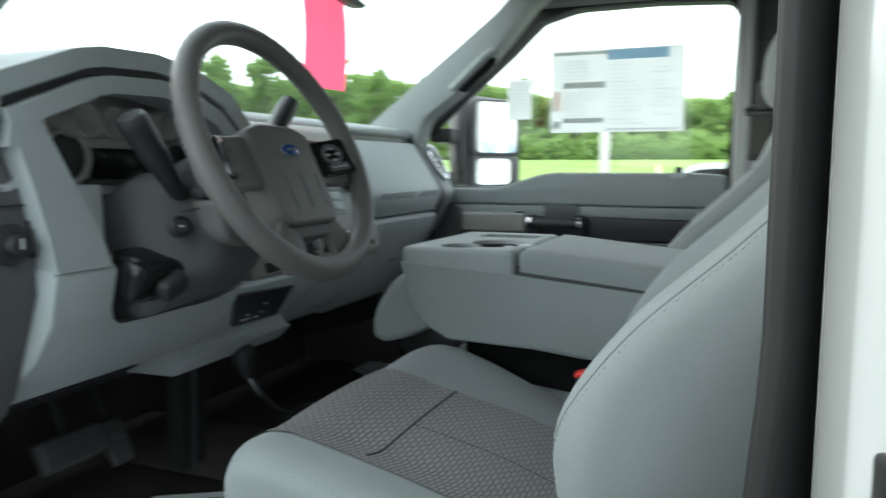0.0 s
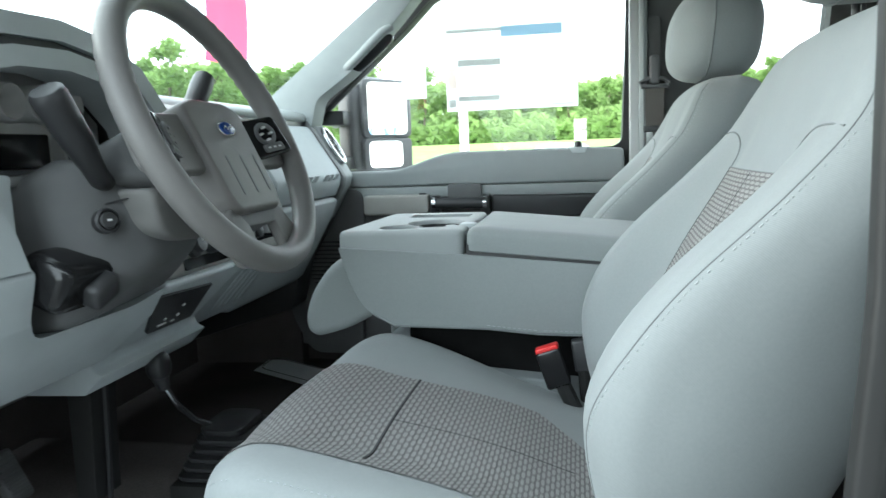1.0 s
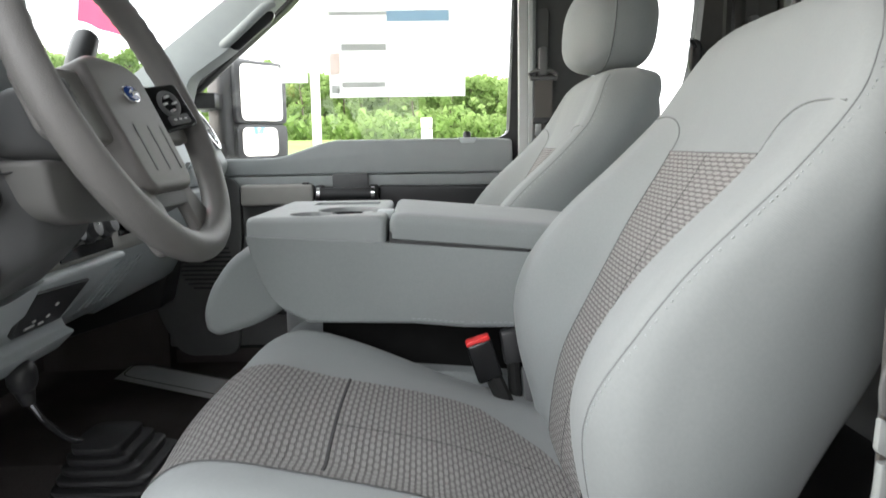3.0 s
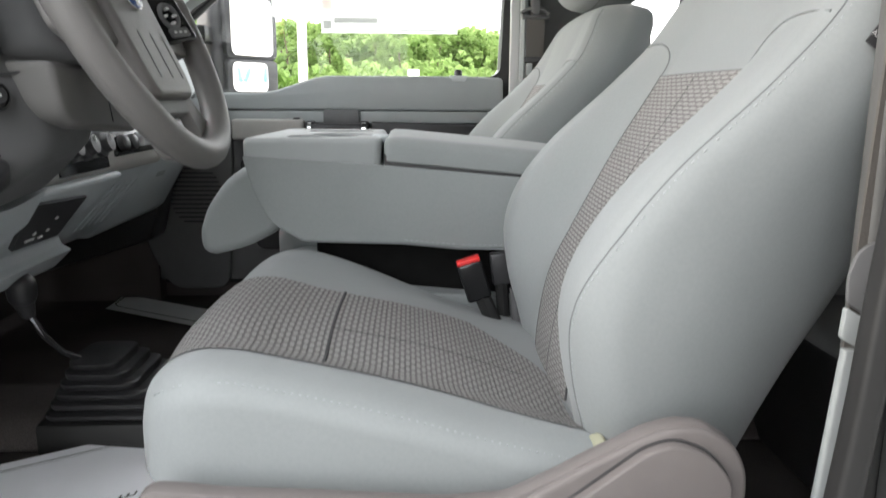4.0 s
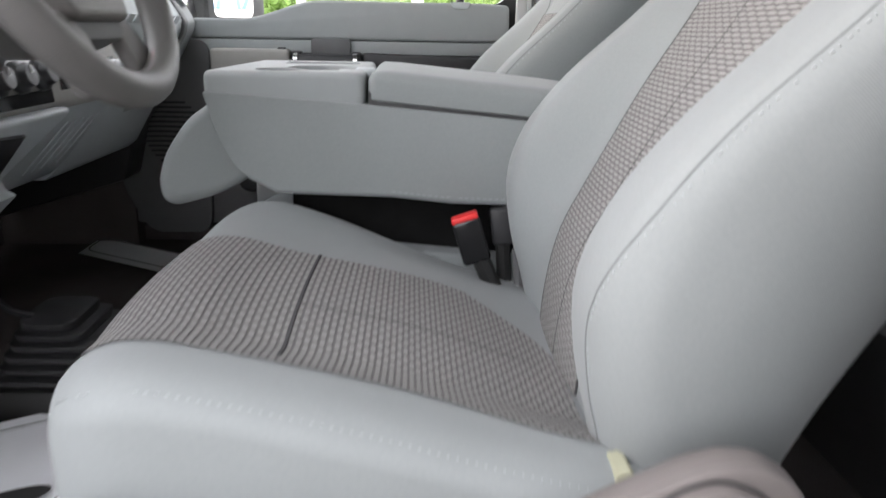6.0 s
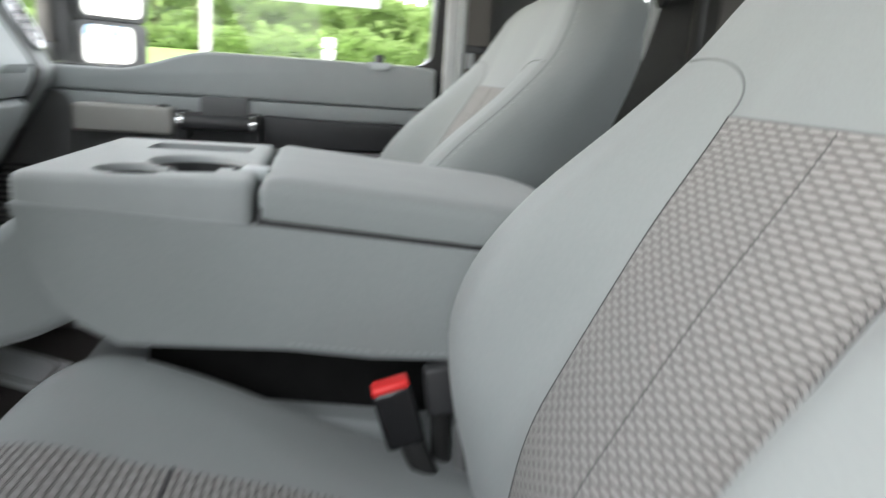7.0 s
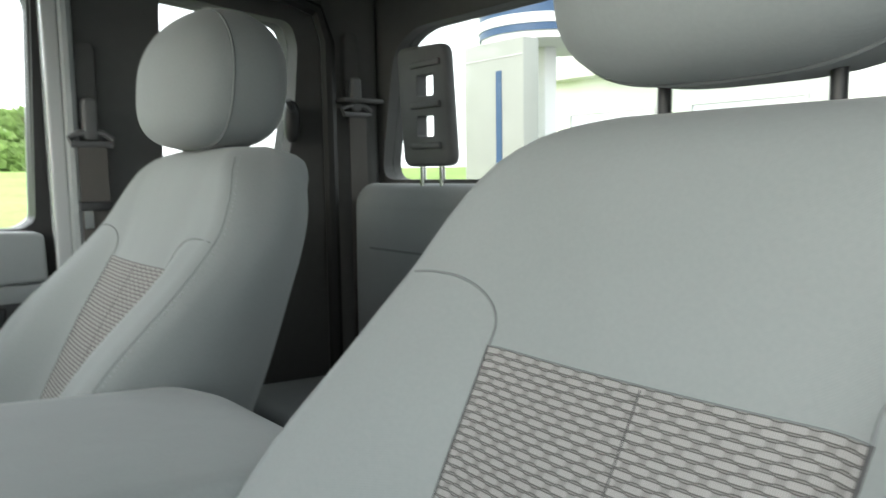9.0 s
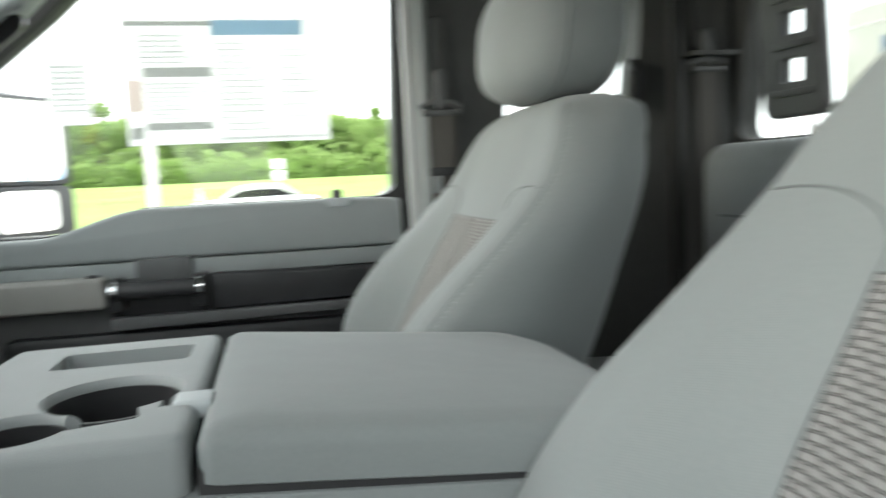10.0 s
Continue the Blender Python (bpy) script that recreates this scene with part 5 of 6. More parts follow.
FRI = [(0.604, 1.470), (0.607, 1.500), (0.694, 1.535), (0.718, 1.540), (0.80, 1.542), (0.852, 1.534), (0.910, 1.510), (0.950, 1.478), (0.965, 1.44)]
part("cluster_frame", bevel(arch(FRO, FRI, -0.735, -0.80), 0.003, 2, 50), DASH, dash, "pale grey instrument surround")
post = loft([[(x, y0, z), (x, y1, z), (x - 0.06, y1, z), (x - 0.06, y0, z)] for x, y0, y1, z in ((-0.722, 0.608, 0.688, 1.325), (-0.724, 0.603, 0.678, 1.36), (-0.730, 0.590, 0.648, 1.425), (-0.736, 0.566, 0.604, 1.512))])
part("cluster_post", bevel(post, 0.004, 2, 50), DASH, dash)
part("cluster_step", box(-0.80, -0.7365, 0.615, 0.692, 1.328, 1.426, 0.004, 2), DASH, dash)
part("cluster_back", prism(rounded([(0.60, 1.41), (0.60, 1.52), (0.70, 1.566), (0.86, 1.566), (1.0, 1.50), (1.0, 1.38)], 0.02), "x", -0.90, -0.855), INNER, dash)
part("cluster_shell", prism([(0.62, 1.51), (0.70, 1.552), (0.86, 1.552), (0.98, 1.50), (0.98, 1.44), (0.62, 1.44)], "x", -0.86, -0.835), INNER, dash)
part("cluster_sill", box(-0.86, -0.765, 0.66, 0.98, 1.412, 1.424, 0.004), SILVER, dash)
def gauge(y, z, r, depth=0.03, deep=True):
    m = Matrix.Translation((-0.835, y, z)) @ Matrix.Rotation(radians(90), 4, "Y")
    g = part("gauge", lathe([(r, 0.0), (r, depth), (r * 0.93, depth + 0.002), (r * 0.88, depth - 0.002), (r * 0.55, 0.004), (0.001, 0.003)], m, 36), INNER, dash, "silver-ringed gauge")
    part("gauge_face", lathe([(r * 0.56, 0.0055), (0.001, 0.0056)] if deep else [(r * 0.86, depth - 0.0045), (0.001, depth - 0.0044)], m, 36), BLACK, g)
    for k in range(9):
        a = radians(-30 + 30 * k)
        c = Vector((-0.830, y + r * 0.68 * math.cos(a), z + r * 0.68 * math.sin(a)))
        part("gauge_tick", turned(box(-0.0004, 0.0006, -r * 0.10, r * 0.10, -0.0007, 0.0007), Matrix.Translation(c) @ Matrix.Rotation(a, 4, "X")), ICON, g)
    part("needle", turned(box(-0.0005, 0.001, 0, r * 0.7, -0.001, 0.001), Matrix.Translation((-0.826, y, z)) @ Matrix.Rotation(radians(200), 4, "X")), INKRED, g)
for y in (0.722, 0.766, 0.812, 0.868):
    gauge(y, 1.508, 0.022, 0.046)
gauge(0.712, 1.460, 0.038, 0.020, False)
gauge(0.915, 1.452, 0.036, 0.020, False)
part("message_screen", box(-0.836, -0.829, 0.762, 0.872, 1.432, 1.474, 0.003), GLOSSBLACK, dash)

# pedals, brace, shifter
brake = thing("brake_pedal", (-1.1, 0.93, 0.94), "black ribbed brake pedal", "pedal", "pedals")
BPM = Matrix.Translation((-1.10, 0.93, 0.943)) @ Matrix.Rotation(radians(-28), 4, "Y")
part("pad", turned(box(-0.012, 0.012, -0.066, 0.066, -0.030, 0.030, 0.008, 3), BPM), CHAR, brake)
for k in range(-4, 5):
    part("rib", turned(box(0.011, 0.0155, k * 0.013 - 0.003, k * 0.013 + 0.003, -0.024, 0.024, 0.001), BPM), CHAR, brake)
part("arm", tube([tuple(BPM @ Vector((-0.01, 0, 0))), (-1.16, 0.945, 1.02), (-1.20, 0.95, 1.2)], 0.012, 8), BLACK, brake)
gas = thing("accelerator_pedal", (-1.1, 1.04, 0.91), "black ribbed accelerator pedal by the tunnel", "pedal", "pedals")
GPM = Matrix.Translation((-1.11, 1.042, 0.915)) @ Matrix.Rotation(radians(-28), 4, "Y")
part("pad", turned(box(-0.009, 0.009, -0.026, 0.026, -0.046, 0.046, 0.007, 3), GPM), CHAR, gas)
for k in range(-3, 4):
    part("rib", turned(box(0.008, 0.012, -0.020, 0.020, k * 0.012 - 0.003, k * 0.012 + 0.003, 0.001), GPM), CHAR, gas)
part("arm", tube([tuple(GPM @ Vector((-0.008, 0, 0.03))), (-1.18, 1.045, 1.03), (-1.22, 1.05, 1.2)], 0.010, 8), BLACK, gas)
brace = thing("dash_brace", (-0.96, 1.07, FLOORZ), "black metal dash support bracket", "bracket")
part("rail", prism([(-0.985, 1.10), (-0.925, 1.10), (-0.935, 0.90), (-0.955, 0.88), (-0.985, 0.88)], "y", 1.045, 1.053, 0.002), RUBBER, brace)
part("flange", prism([(-0.925, 1.10), (-0.921, 1.10), (-0.931, 0.89), (-0.935, 0.89)], "y", 1.02, 1.085), RUBBER, brace)
part("rib", prism([(-0.92, 1.09), (-0.914, 1.09), (-0.924, 0.88), (-0.93, 0.88)], "y", 1.047, 1.055, 0.001), BLACK, brace)
lever = thing("transfer_case_shifter", (-0.83, 1.30, 0.845), "black floor shifter with chrome stick and pleated boot", "gear shifter")
part("knob", blob((-0.877, 1.142, 1.083), (0.021, 0.021, 0.026), 0.8, 0.9, 24, 16), BLACK, lever, "black shift knob")
part("knob_collar", tube([(-0.877, 1.143, 1.066), (-0.875, 1.150, 1.040)], [0.016, 0.010], 16), BLACK, lever)
part("stick", tube([(-0.876, 1.148, 1.048), (-0.872, 1.180, 1.000), (-0.868, 1.225, 0.955), (-0.862, 1.268, 0.930)], 0.0058, 12), CHROME, lever, "bright metal stick")
for k in range(6):
    z = 0.930 - 0.0132 * k
    g = 0.012 * k
    ring = rounded([(-0.872 - g * 0.3, 1.235 - g), (-0.785 + g * 1.5, 1.235 - g), (-0.785 + g * 1.5, 1.36 + g * 0.4), (-0.872 - g * 0.3, 1.36 + g * 0.4)], 0.03, 5)
    mid = [(x * 0.985 - 0.0126, 1.298 + (y - 1.298) * 0.94) for x, y in ring]
    part("boot_pleat", loft([[(x, y, z) for x, y in mid], [(x, y, z - 0.002) for x, y in ring], [(x, y, z - 0.007) for x, y in ring], [(x, y, z - 0.0145) for x, y in mid]]), BLACK, lever)
part("boot_base", box(-0.895, -0.66, 1.165, 1.40, 0.796, 0.852, 0.006), RUBBER, lever)

# paper floor mats
def mat_lift(v):
    """The sheet climbs the side of the hump at its far edge."""
    return 0.0095 if v < 0.19 else 0.0095 + 0.15 * (v - 0.19)


def paper_mat(name, c, ang, lx, ly, label):
    t = thing(name, (c[0], c[1], FLOORZ), label, "floor mat", "paper mats")
    shear = Matrix.Identity(4)
    shear[1][0] = ang
    m = Matrix.Translation((c[0], c[1], FLOORZ + 0.006)) @ shear
    nx, ny = 24, 30
    rows = [[(lx * (i / nx - 0.5), ly * (j / ny - 0.5), mat_lift(ly * (j / ny - 0.5)) - 0.0055) for i in range(nx + 1)] for j in range(ny + 1)]
    part("sheet", turned(loft(rows, closed=False), m), MATPAPER, t, "white printed paper sheet")
    return t, m
def mat_line(m, pts, w, parent, name="border"):
    bms = []
    for a, b in zip(pts, pts[1:]):
        d = Vector((b[0] - a[0], b[1] - a[1], 0)).normalized()
        s = Vector((-d.y, d.x, 0)) * w / 2
        bm = bmesh.new()
        q = [bm.verts.new(Vector((p[0], p[1], mat_lift(p[1]) + 0.0005)) + s * k) for p, k in ((a, 1), (a, -1), (b, -1), (b, 1))]
        bm.faces.new(q)
        bms.append(bm)
    return part(name, turned(join(*bms), m), INK, parent)
MANG = 0.6
pm, mm = paper_mat("paper_mat", (-0.82, 0.911, 0), MANG, 0.40, 0.50, "white paper floor mat with black shoe prints under the wheel")
inset = rounded([(-0.18, -0.225), (0.175, -0.225), (0.175, 0.19), (0.175, 0.218), (-0.18, 0.218), (-0.18, 0.19)], [0.03, 0.03, 0, 0.02, 0.02, 0], 4)
mat_line(mm, inset + inset[:1], 0.003, pm)
ins2 = rounded([(-0.174, -0.219), (0.169, -0.219), (0.169, 0.19), (0.169, 0.212), (-0.174, 0.212), (-0.174, 0.19)], [0.026, 0.026, 0, 0.016, 0.016, 0], 4)
mat_line(mm, ins2 + ins2[:1], 0.0012, pm)
def sole(cy):
    out = []
    for k in range(40):
        a = 2 * math.pi * k / 40
        x = 0.135 * math.cos(a)
        w = 0.030 + 0.012 * math.sin((x / 0.135) * 2.2 - 0.9)
        out.append((x - 0.030, cy + w * math.sin(a)))
    return out
for cy in (-0.108, 0.010):
    bm = bmesh.new()
    bm.faces.new([bm.verts.new((x, y, 0.0098)) for x, y in sole(cy)])
    part("shoe_print", turned(bm, mm), INK, pm)
def lettering(text, size, m, material, parent, name):
    cu = bpy.data.curves.new("tmp", "FONT")
    cu.body, cu.size, cu.align_x, cu.align_y = text, size, "CENTER", "CENTER"
    o = new("tmp", cu)
    me = bpy.data.meshes.new_from_object(o.evaluated_get(bpy.context.evaluated_depsgraph_get()))
    bpy.data.objects.remove(o)
    bpy.data.curves.remove(cu)
    bm = bmesh.new()
    bm.from_mesh(me)
    bpy.data.meshes.remove(me)
    return part(name, turned(bm, m), material, parent)
lettering("PLEASE DRIVE", 0.030, mm @ Matrix.Translation((0.128, -0.060, 0.0102)) @ Matrix.Rotation(radians(90), 4, "Z"), INK, pm, "lettering")
lettering("CAREFULLY!", 0.030, mm @ Matrix.Translation((0.156, -0.050, 0.0102)) @ Matrix.Rotation(radians(90), 4, "Z"), INK, pm, "lettering")
pm2, mm2 = paper_mat("paper_mat", (-0.93, 1.955, 0), -0.577, 0.36, 0.15, "white paper floor mat on the passenger side")
ins3 = rounded([(-0.165, -0.055), (0.165, -0.055), (0.165, 0.055), (-0.165, 0.055)], 0.03, 4)
mat_line(mm2, ins3 + ins3[:1], 0.004, pm2)
lettering("AIRBAG", 0.0062, Matrix.Translation((0.075, 0.6165, 1.417)) @ Matrix.Rotation(radians(35), 4, "Y") @ Matrix.Rotation(radians(90), 4, "X"), ICON, driver_seat, "tag_lettering")

# ---- passenger door details ----
part("armrest_pad", prism(rounded([(-0.768, 1.312), (-0.575, 1.312), (-0.575, 1.256), (-0.768, 1.256)], 0.010), "y", 2.050, 2.106, 0.010, 3), TAUPE, door, "taupe armrest pad")
part("switch_nub", box(-0.605, -0.585, 2.062, 2.078, 1.310, 1.317, 0.003), BLACK, door)
part("pull_recess", prism(rounded([(-0.525, 1.338), (-0.428, 1.338), (-0.428, 1.298), (-0.525, 1.298)], 0.006), "y", 2.080, 2.087, 0.002), CHAR, door)
part("pull_bezel", prism(rounded([(-0.572, 1.304), (-0.402, 1.304), (-0.402, 1.232), (-0.572, 1.232)], 0.010), "y", 2.080, 2.106, 0.006, 2), BLACK, door)
part("pull_handle", tube([(-0.562, 2.050, 1.286), (-0.412, 2.050, 1.286)], 0.016, 16), BLACK, door, "black door pull bar")
for x in (-0.558, -0.414):
    part("pull_cap", tube([(x - 0.005, 2.046, 1.288), (x + 0.005, 2.046, 1.288)], 0.0175, 18), CHROME, door, "chrome end cap")
    part("pull_post", prism(rounded([(x - 0.012, 1.308), (x + 0.012, 1.308), (x + 0.014, 1.25), (x - 0.014, 1.25)], 0.006), "y", 2.052, 2.09, 0.004), BLACK, door)
part("storage_front", prism(rounded([(-0.398, 1.306), (-0.105, 1.300), (-0.112, 1.243), (-0.398, 1.238)], 0.008), "y", 2.068, 2.106, 0.008, 3), BLACK, door, "black armrest front")
part("storage_lip", prism(rounded([(-0.570, 1.238), (-0.108, 1.238), (-0.112, 1.222), (-0.570, 1.215)], 0.006), "y", 2.058, 2.106, 0.004), CHAR, door)
part("map_pocket", prism(rounded([(-0.76, 1.21), (-0.10, 1.205), (-0.10, 0.95), (-0.72, 0.95)], 0.03), "y", 2.075, 2.106, 0.010), BLACK, door)
part("speaker_panel", prism(rounded([(-1.02, 1.332), (-0.775, 1.332), (-0.775, 1.21), (-0.80, 0.84), (-0.96, 0.84), (-1.02, 0.96)], 0.04), "y", 2.078, 2.107, 0.006), COLUMN, door, "grey speaker panel with slotted grille")
for k in range(13):
    z = 1.032 + 0.0122 * k
    half = 0.85 * math.sqrt(max(0.0, 0.085 ** 2 - (z - 1.105) ** 2))
    if half > 0.02:
        part("grille_slot", box(-0.878 - half, -0.878 + half, 2.0745, 2.079, z - 0.0030, z + 0.0030, 0.0012, 1), BLACK, door)
part("lock_cover", prism(rounded([(-0.184, 1.430), (-0.174, 1.414), (-0.140, 1.414), (-0.132, 1.430)], 0.004), "y", 2.081, 2.112, 0.002), DASH, door, "pale lock button surround")
part("lock_button", tube([(-0.158, 2.098, 1.416), (-0.158, 2.099, 1.441), (-0.158, 2.099, 1.446)], [0.011, 0.0105, 0.007], 16), BLACK, door, "black door lock button")
part("sill_seal", tube([(-0.52, 2.156, 1.425), (-0.05, 2.156, 1.425)], 0.004, 8), RUBBER, door)
part("run_channel", tube([(-0.030, 2.165, 1.43), (-0.018, 2.165, 1.85), (-0.045, 2.165, 1.893), (-0.233, 2.165, 1.903), (-0.456, 2.165, 1.901), (-0.565, 2.165, 1.872), (-0.652, 2.165, 1.788), (-0.965, 2.165, 1.518)], 0.007, 8), RUBBER, door)

# window stickers, seen from behind
def bars(parent, y, items):
    for x0, x1, z0, z1, m in items:
        part("print_bar", box(x0, x1, y, y + 0.0006, z0, z1), m, parent)
label_ = thing("window_sticker", (-0.345, 2.186, 1.545), "large white printed price sticker on the door glass", "sticker")
part("sheet", box(-0.536, -0.156, 2.1855, 2.1865, 1.546, 1.784), PAPER, label_, "white paper printed on the other side")
rr = random.Random(4)
items = [(-0.530, -0.372, 1.770, 1.778, BARINK), (-0.372, -0.200, 1.752, 1.780, INKBLUE), (-0.500, -0.376, 1.674, 1.692, BARINK), (-0.500, -0.380, 1.574, 1.588, BARINK), (-0.372, -0.165, 1.552, 1.557, FADED), (-0.532, -0.505, 1.610, 1.668, REDINK), (-0.530, -0.508, 1.558, 1.580, BARINK)]
for k in range(9):
    items.append((-0.498, -0.498 + rr.uniform(0.06, 0.118), 1.595 + 0.0082 * k, 1.5975 + 0.0082 * k, FADED))
for k in range(6):
    items.append((-0.505, -0.505 + rr.uniform(0.07, 0.12), 1.700 + 0.010 * k, 1.703 + 0.010 * k, FADED))
for k in range(15):
    items.append((-0.365, -0.365 + rr.uniform(0.04, 0.10), 1.570 + 0.0118 * k, 1.5722 + 0.0118 * k, FADED))
    if rr.random() < 0.6:
        items.append((-0.245, -0.245 + rr.uniform(0.03, 0.07), 1.570 + 0.0118 * k, 1.5722 + 0.0118 * k, FADED))
bars(label_, 2.1848, items)
note_ = thing("paper_note", (-0.63, 2.186, 1.59), "small white printed note on the door glass", "note")
part("sheet", box(-0.670, -0.596, 2.1853, 2.1863, 1.588, 1.706), PAPER, note_, "pale grey paper")
bars(note_, 2.1846, [(-0.664, -0.602, 1.694 - 0.010 * k, 1.697 - 0.010 * k, FADED) for k in range(9)])

# tow mirror outside
mir = thing("tow_mirror", (-0.80, 2.40, 1.38), "grey telescopic towing mirror with two glasses", "mirror")
MM = Matrix.Translation((-0.779, 2.36, 0)) @ Matrix.Rotation(radians(53), 4, "Z")
part("housing", turned(prism(rounded([(-0.122, 1.655), (-0.075, 1.682), (0.108, 1.670), (0.126, 1.60), (0.122, 1.378), (0.0, 1.368), (-0.10, 1.385), (-0.124, 1.45)], 0.03), "y", 0.012, 0.085, 0.02, 3), MM), COLUMN, mir)
def mirror_glass(name, z0, z1, inner):
    def plate(h, e, y0, y1, bev, trim=0.0):
        return turned(prism(rounded([(-h + 0.018, z0 + e), (h + 0.018 - trim, z0 + e), (h + 0.018 - trim, z1 - e), (-h + 0.018, z1 - e)], 0.022), "y", y0, y1, bev), MM)
    f = part(name, plate(0.100, -0.004, -0.004, 0.03, 0.006), COLUMN, mir)
    part("glass", plate(0.083, 0.006, -0.0065, -0.0045, 0, inner), MIRROR, f, "mirror glass")
mirror_glass("upper_bezel", 1.486, 1.665, 0.004)
mirror_glass("lower_bezel", 1.380, 1.478, 0.028)
for z in (1.545, 1.405):
    part("arm", box(-0.935, -0.860, 2.20, 2.40, z - 0.022, z + 0.022, 0.006), BLACK, mir)
    part("arm_clamp", box(-0.945, -0.895, 2.34, 2.36, z - 0.026, z + 0.026, 0.004), CARD, mir)

# ---- belts and rear of the cab ----
def shoulder_belt(x, y, z, low, name_label, sg=1, w=0.024):
    t = thing("seat_belt", (x, y, z), name_label, "seat belt", "shoulder belts")
    part("slider_track", prism(rounded([(x - 0.018, z + 0.03), (x + 0.018, z + 0.03), (x + 0.018, z + 0.175), (x - 0.018, z + 0.175)], 0.016), "y", y, y + sg * 0.03, 0.003), PILLAR, t)
    part("anchor_cover", prism(rounded([(x - 0.013, z), (x + 0.013, z), (x + 0.013, z + 0.075), (x - 0.013, z + 0.075)], 0.012), "y", y - sg * 0.022, y + sg * 0.002, 0.006, 3), COLUMN, t, "grey anchor cover")
    part("guide_loop", tube([(x - 0.036, y - sg * 0.016, z + 0.004), (x - 0.034, y - sg * 0.018, z - 0.006), (x + 0.034, y - sg * 0.018, z - 0.006), (x + 0.036, y - sg * 0.016, z + 0.004), (x + 0.02, y - sg * 0.016, z + 0.014), (x - 0.02, y - sg * 0.016, z + 0.014)], 0.006, 8, closed=True), CHAR, t)
    part("webbing", prism([(x - w, z - 0.002), (x + w, z - 0.002), (x + w * 1.05, low), (x - w * 0.9, low)], "y", y - sg * 0.020, y - sg * 0.017), BELT, t, "dark webbing")
    return t
bt = shoulder_belt(0.040, 2.055, 1.585, 1.20, "dark shoulder belt hanging from the passenger pillar")
part("tongue", prism(rounded([(0.012, 1.478), (0.066, 1.478), (0.066, 1.462), (0.012, 1.462)], 0.003), "y", 2.025, 2.042, 0.002), BLACK, bt, "black latch tongue holder")
part("tongue_plate", prism(rounded([(0.018, 1.462), (0.034, 1.462), (0.034, 1.430), (0.018, 1.430)], 0.002), "y", 2.030, 2.033), CHROME, bt)
rb = shoulder_belt(0.585, 2.035, 1.655, 1.10, "dark shoulder belt on the rear corner pillar", w=0.022)
part("pillar_ledge", box(0.545, 0.650, 2.005, 2.05, 1.675, 1.685, 0.003), PILLAR, rb)
db = thing("seat_belt", (0.03, 0.575, 1.2), "dark driver shoulder belt with pale lower cover", "seat belt", "shoulder belts")
part("webbing", prism([(0.060, 1.60), (0.105, 1.60), (0.085, 1.05), (0.045, 1.05)], "y", 0.578, 0.581), BELT, db)
part("guide_cover", prism(rounded([(0.044, 1.217), (0.042, 1.240), (0.050, 1.262), (0.075, 1.270), (0.105, 1.266), (0.105, 1.205), (0.060, 1.207)], [0.003, 0.02, 0.02, 0.02, 0.005, 0.005, 0.003]), "y", 0.572, 0.577, 0.002, 2), CHAR, db, "dark grey belt guide cover")
part("guide_clip", prism(rounded([(0.0425, 1.215), (0.058, 1.206), (0.058, 1.180), (0.041, 1.190)], 0.003), "y", 0.570, 0.576, 0.002, 2), CARD, db, "pale grey belt guide clip")
STRIP = rounded([(-0.006, 0.570), (0.006, 0.570), (0.006, 0.578), (-0.006, 0.578)], 0.003)
part("pale_strip", loft([[(0.051 + 0.079 * (z - 1.18) + x, y, z) for x, y in STRIP] for z in (0.955, 1.03, 1.11, 1.180)]), CARD, db, "pale plastic strip")
part("strip_foot", prism(rounded([(0.031, 0.970), (0.042, 0.970), (0.034, 0.84), (-0.004, 0.84), (0.014, 0.940)], [0.003, 0.003, 0.01, 0.01, 0.02]), "y", 0.566, 0.58, 0.004, 3), CARD, db, "pale widened foot of the strip")
hook = thing("coat_hook", (0.45, 2.07, 1.60), "black coat hook and latch on rear door", "hook")
part("body", turned(blob((0, 0, 0), (0.018, 0.016, 0.045), 0.8, 0.8, 18, 12), Matrix.Translation((0.448, 2.062, 1.632))), BLACK, hook)
part("hook_tip", tube([(0.445, 2.055, 1.655), (0.432, 2.035, 1.662), (0.425, 2.03, 1.674)], 0.007, 8), BLACK, hook)

rear = thing("rear_bench", (0.48, 1.6, FLOORZ), "grey cloth rear bench seat in shade", "bench seat")
part("backrest", prism(rounded([(0.55, 1.02), (0.635, 1.02), (0.650, 1.49), (0.590, 1.502), (0.555, 1.47)], 0.03), "y", 1.32, 2.00, 0.025, 4), SEAT, rear)
part("backrest", prism(rounded([(0.55, 1.02), (0.635, 1.02), (0.650, 1.49), (0.590, 1.502), (0.555, 1.47)], 0.03), "y", 0.60, 1.29, 0.025, 4), SEAT, rear)
part("cushion", prism(rounded([(0.25, 1.02), (0.56, 1.00), (0.60, 1.08), (0.25, 1.10)], 0.03), "y", 1.31, 2.00, 0.02, 4), SEAT, rear)
part("base", box(0.30, 0.64, 0.62, 1.98, FLOORZ, 1.02, 0.01), BLACK, rear)
part("insert_seam", prism([(0.5515, 1.36), (0.5545, 1.36), (0.5545, 1.365), (0.5515, 1.365)], "y", 1.55, 1.93), SEAM, rear)
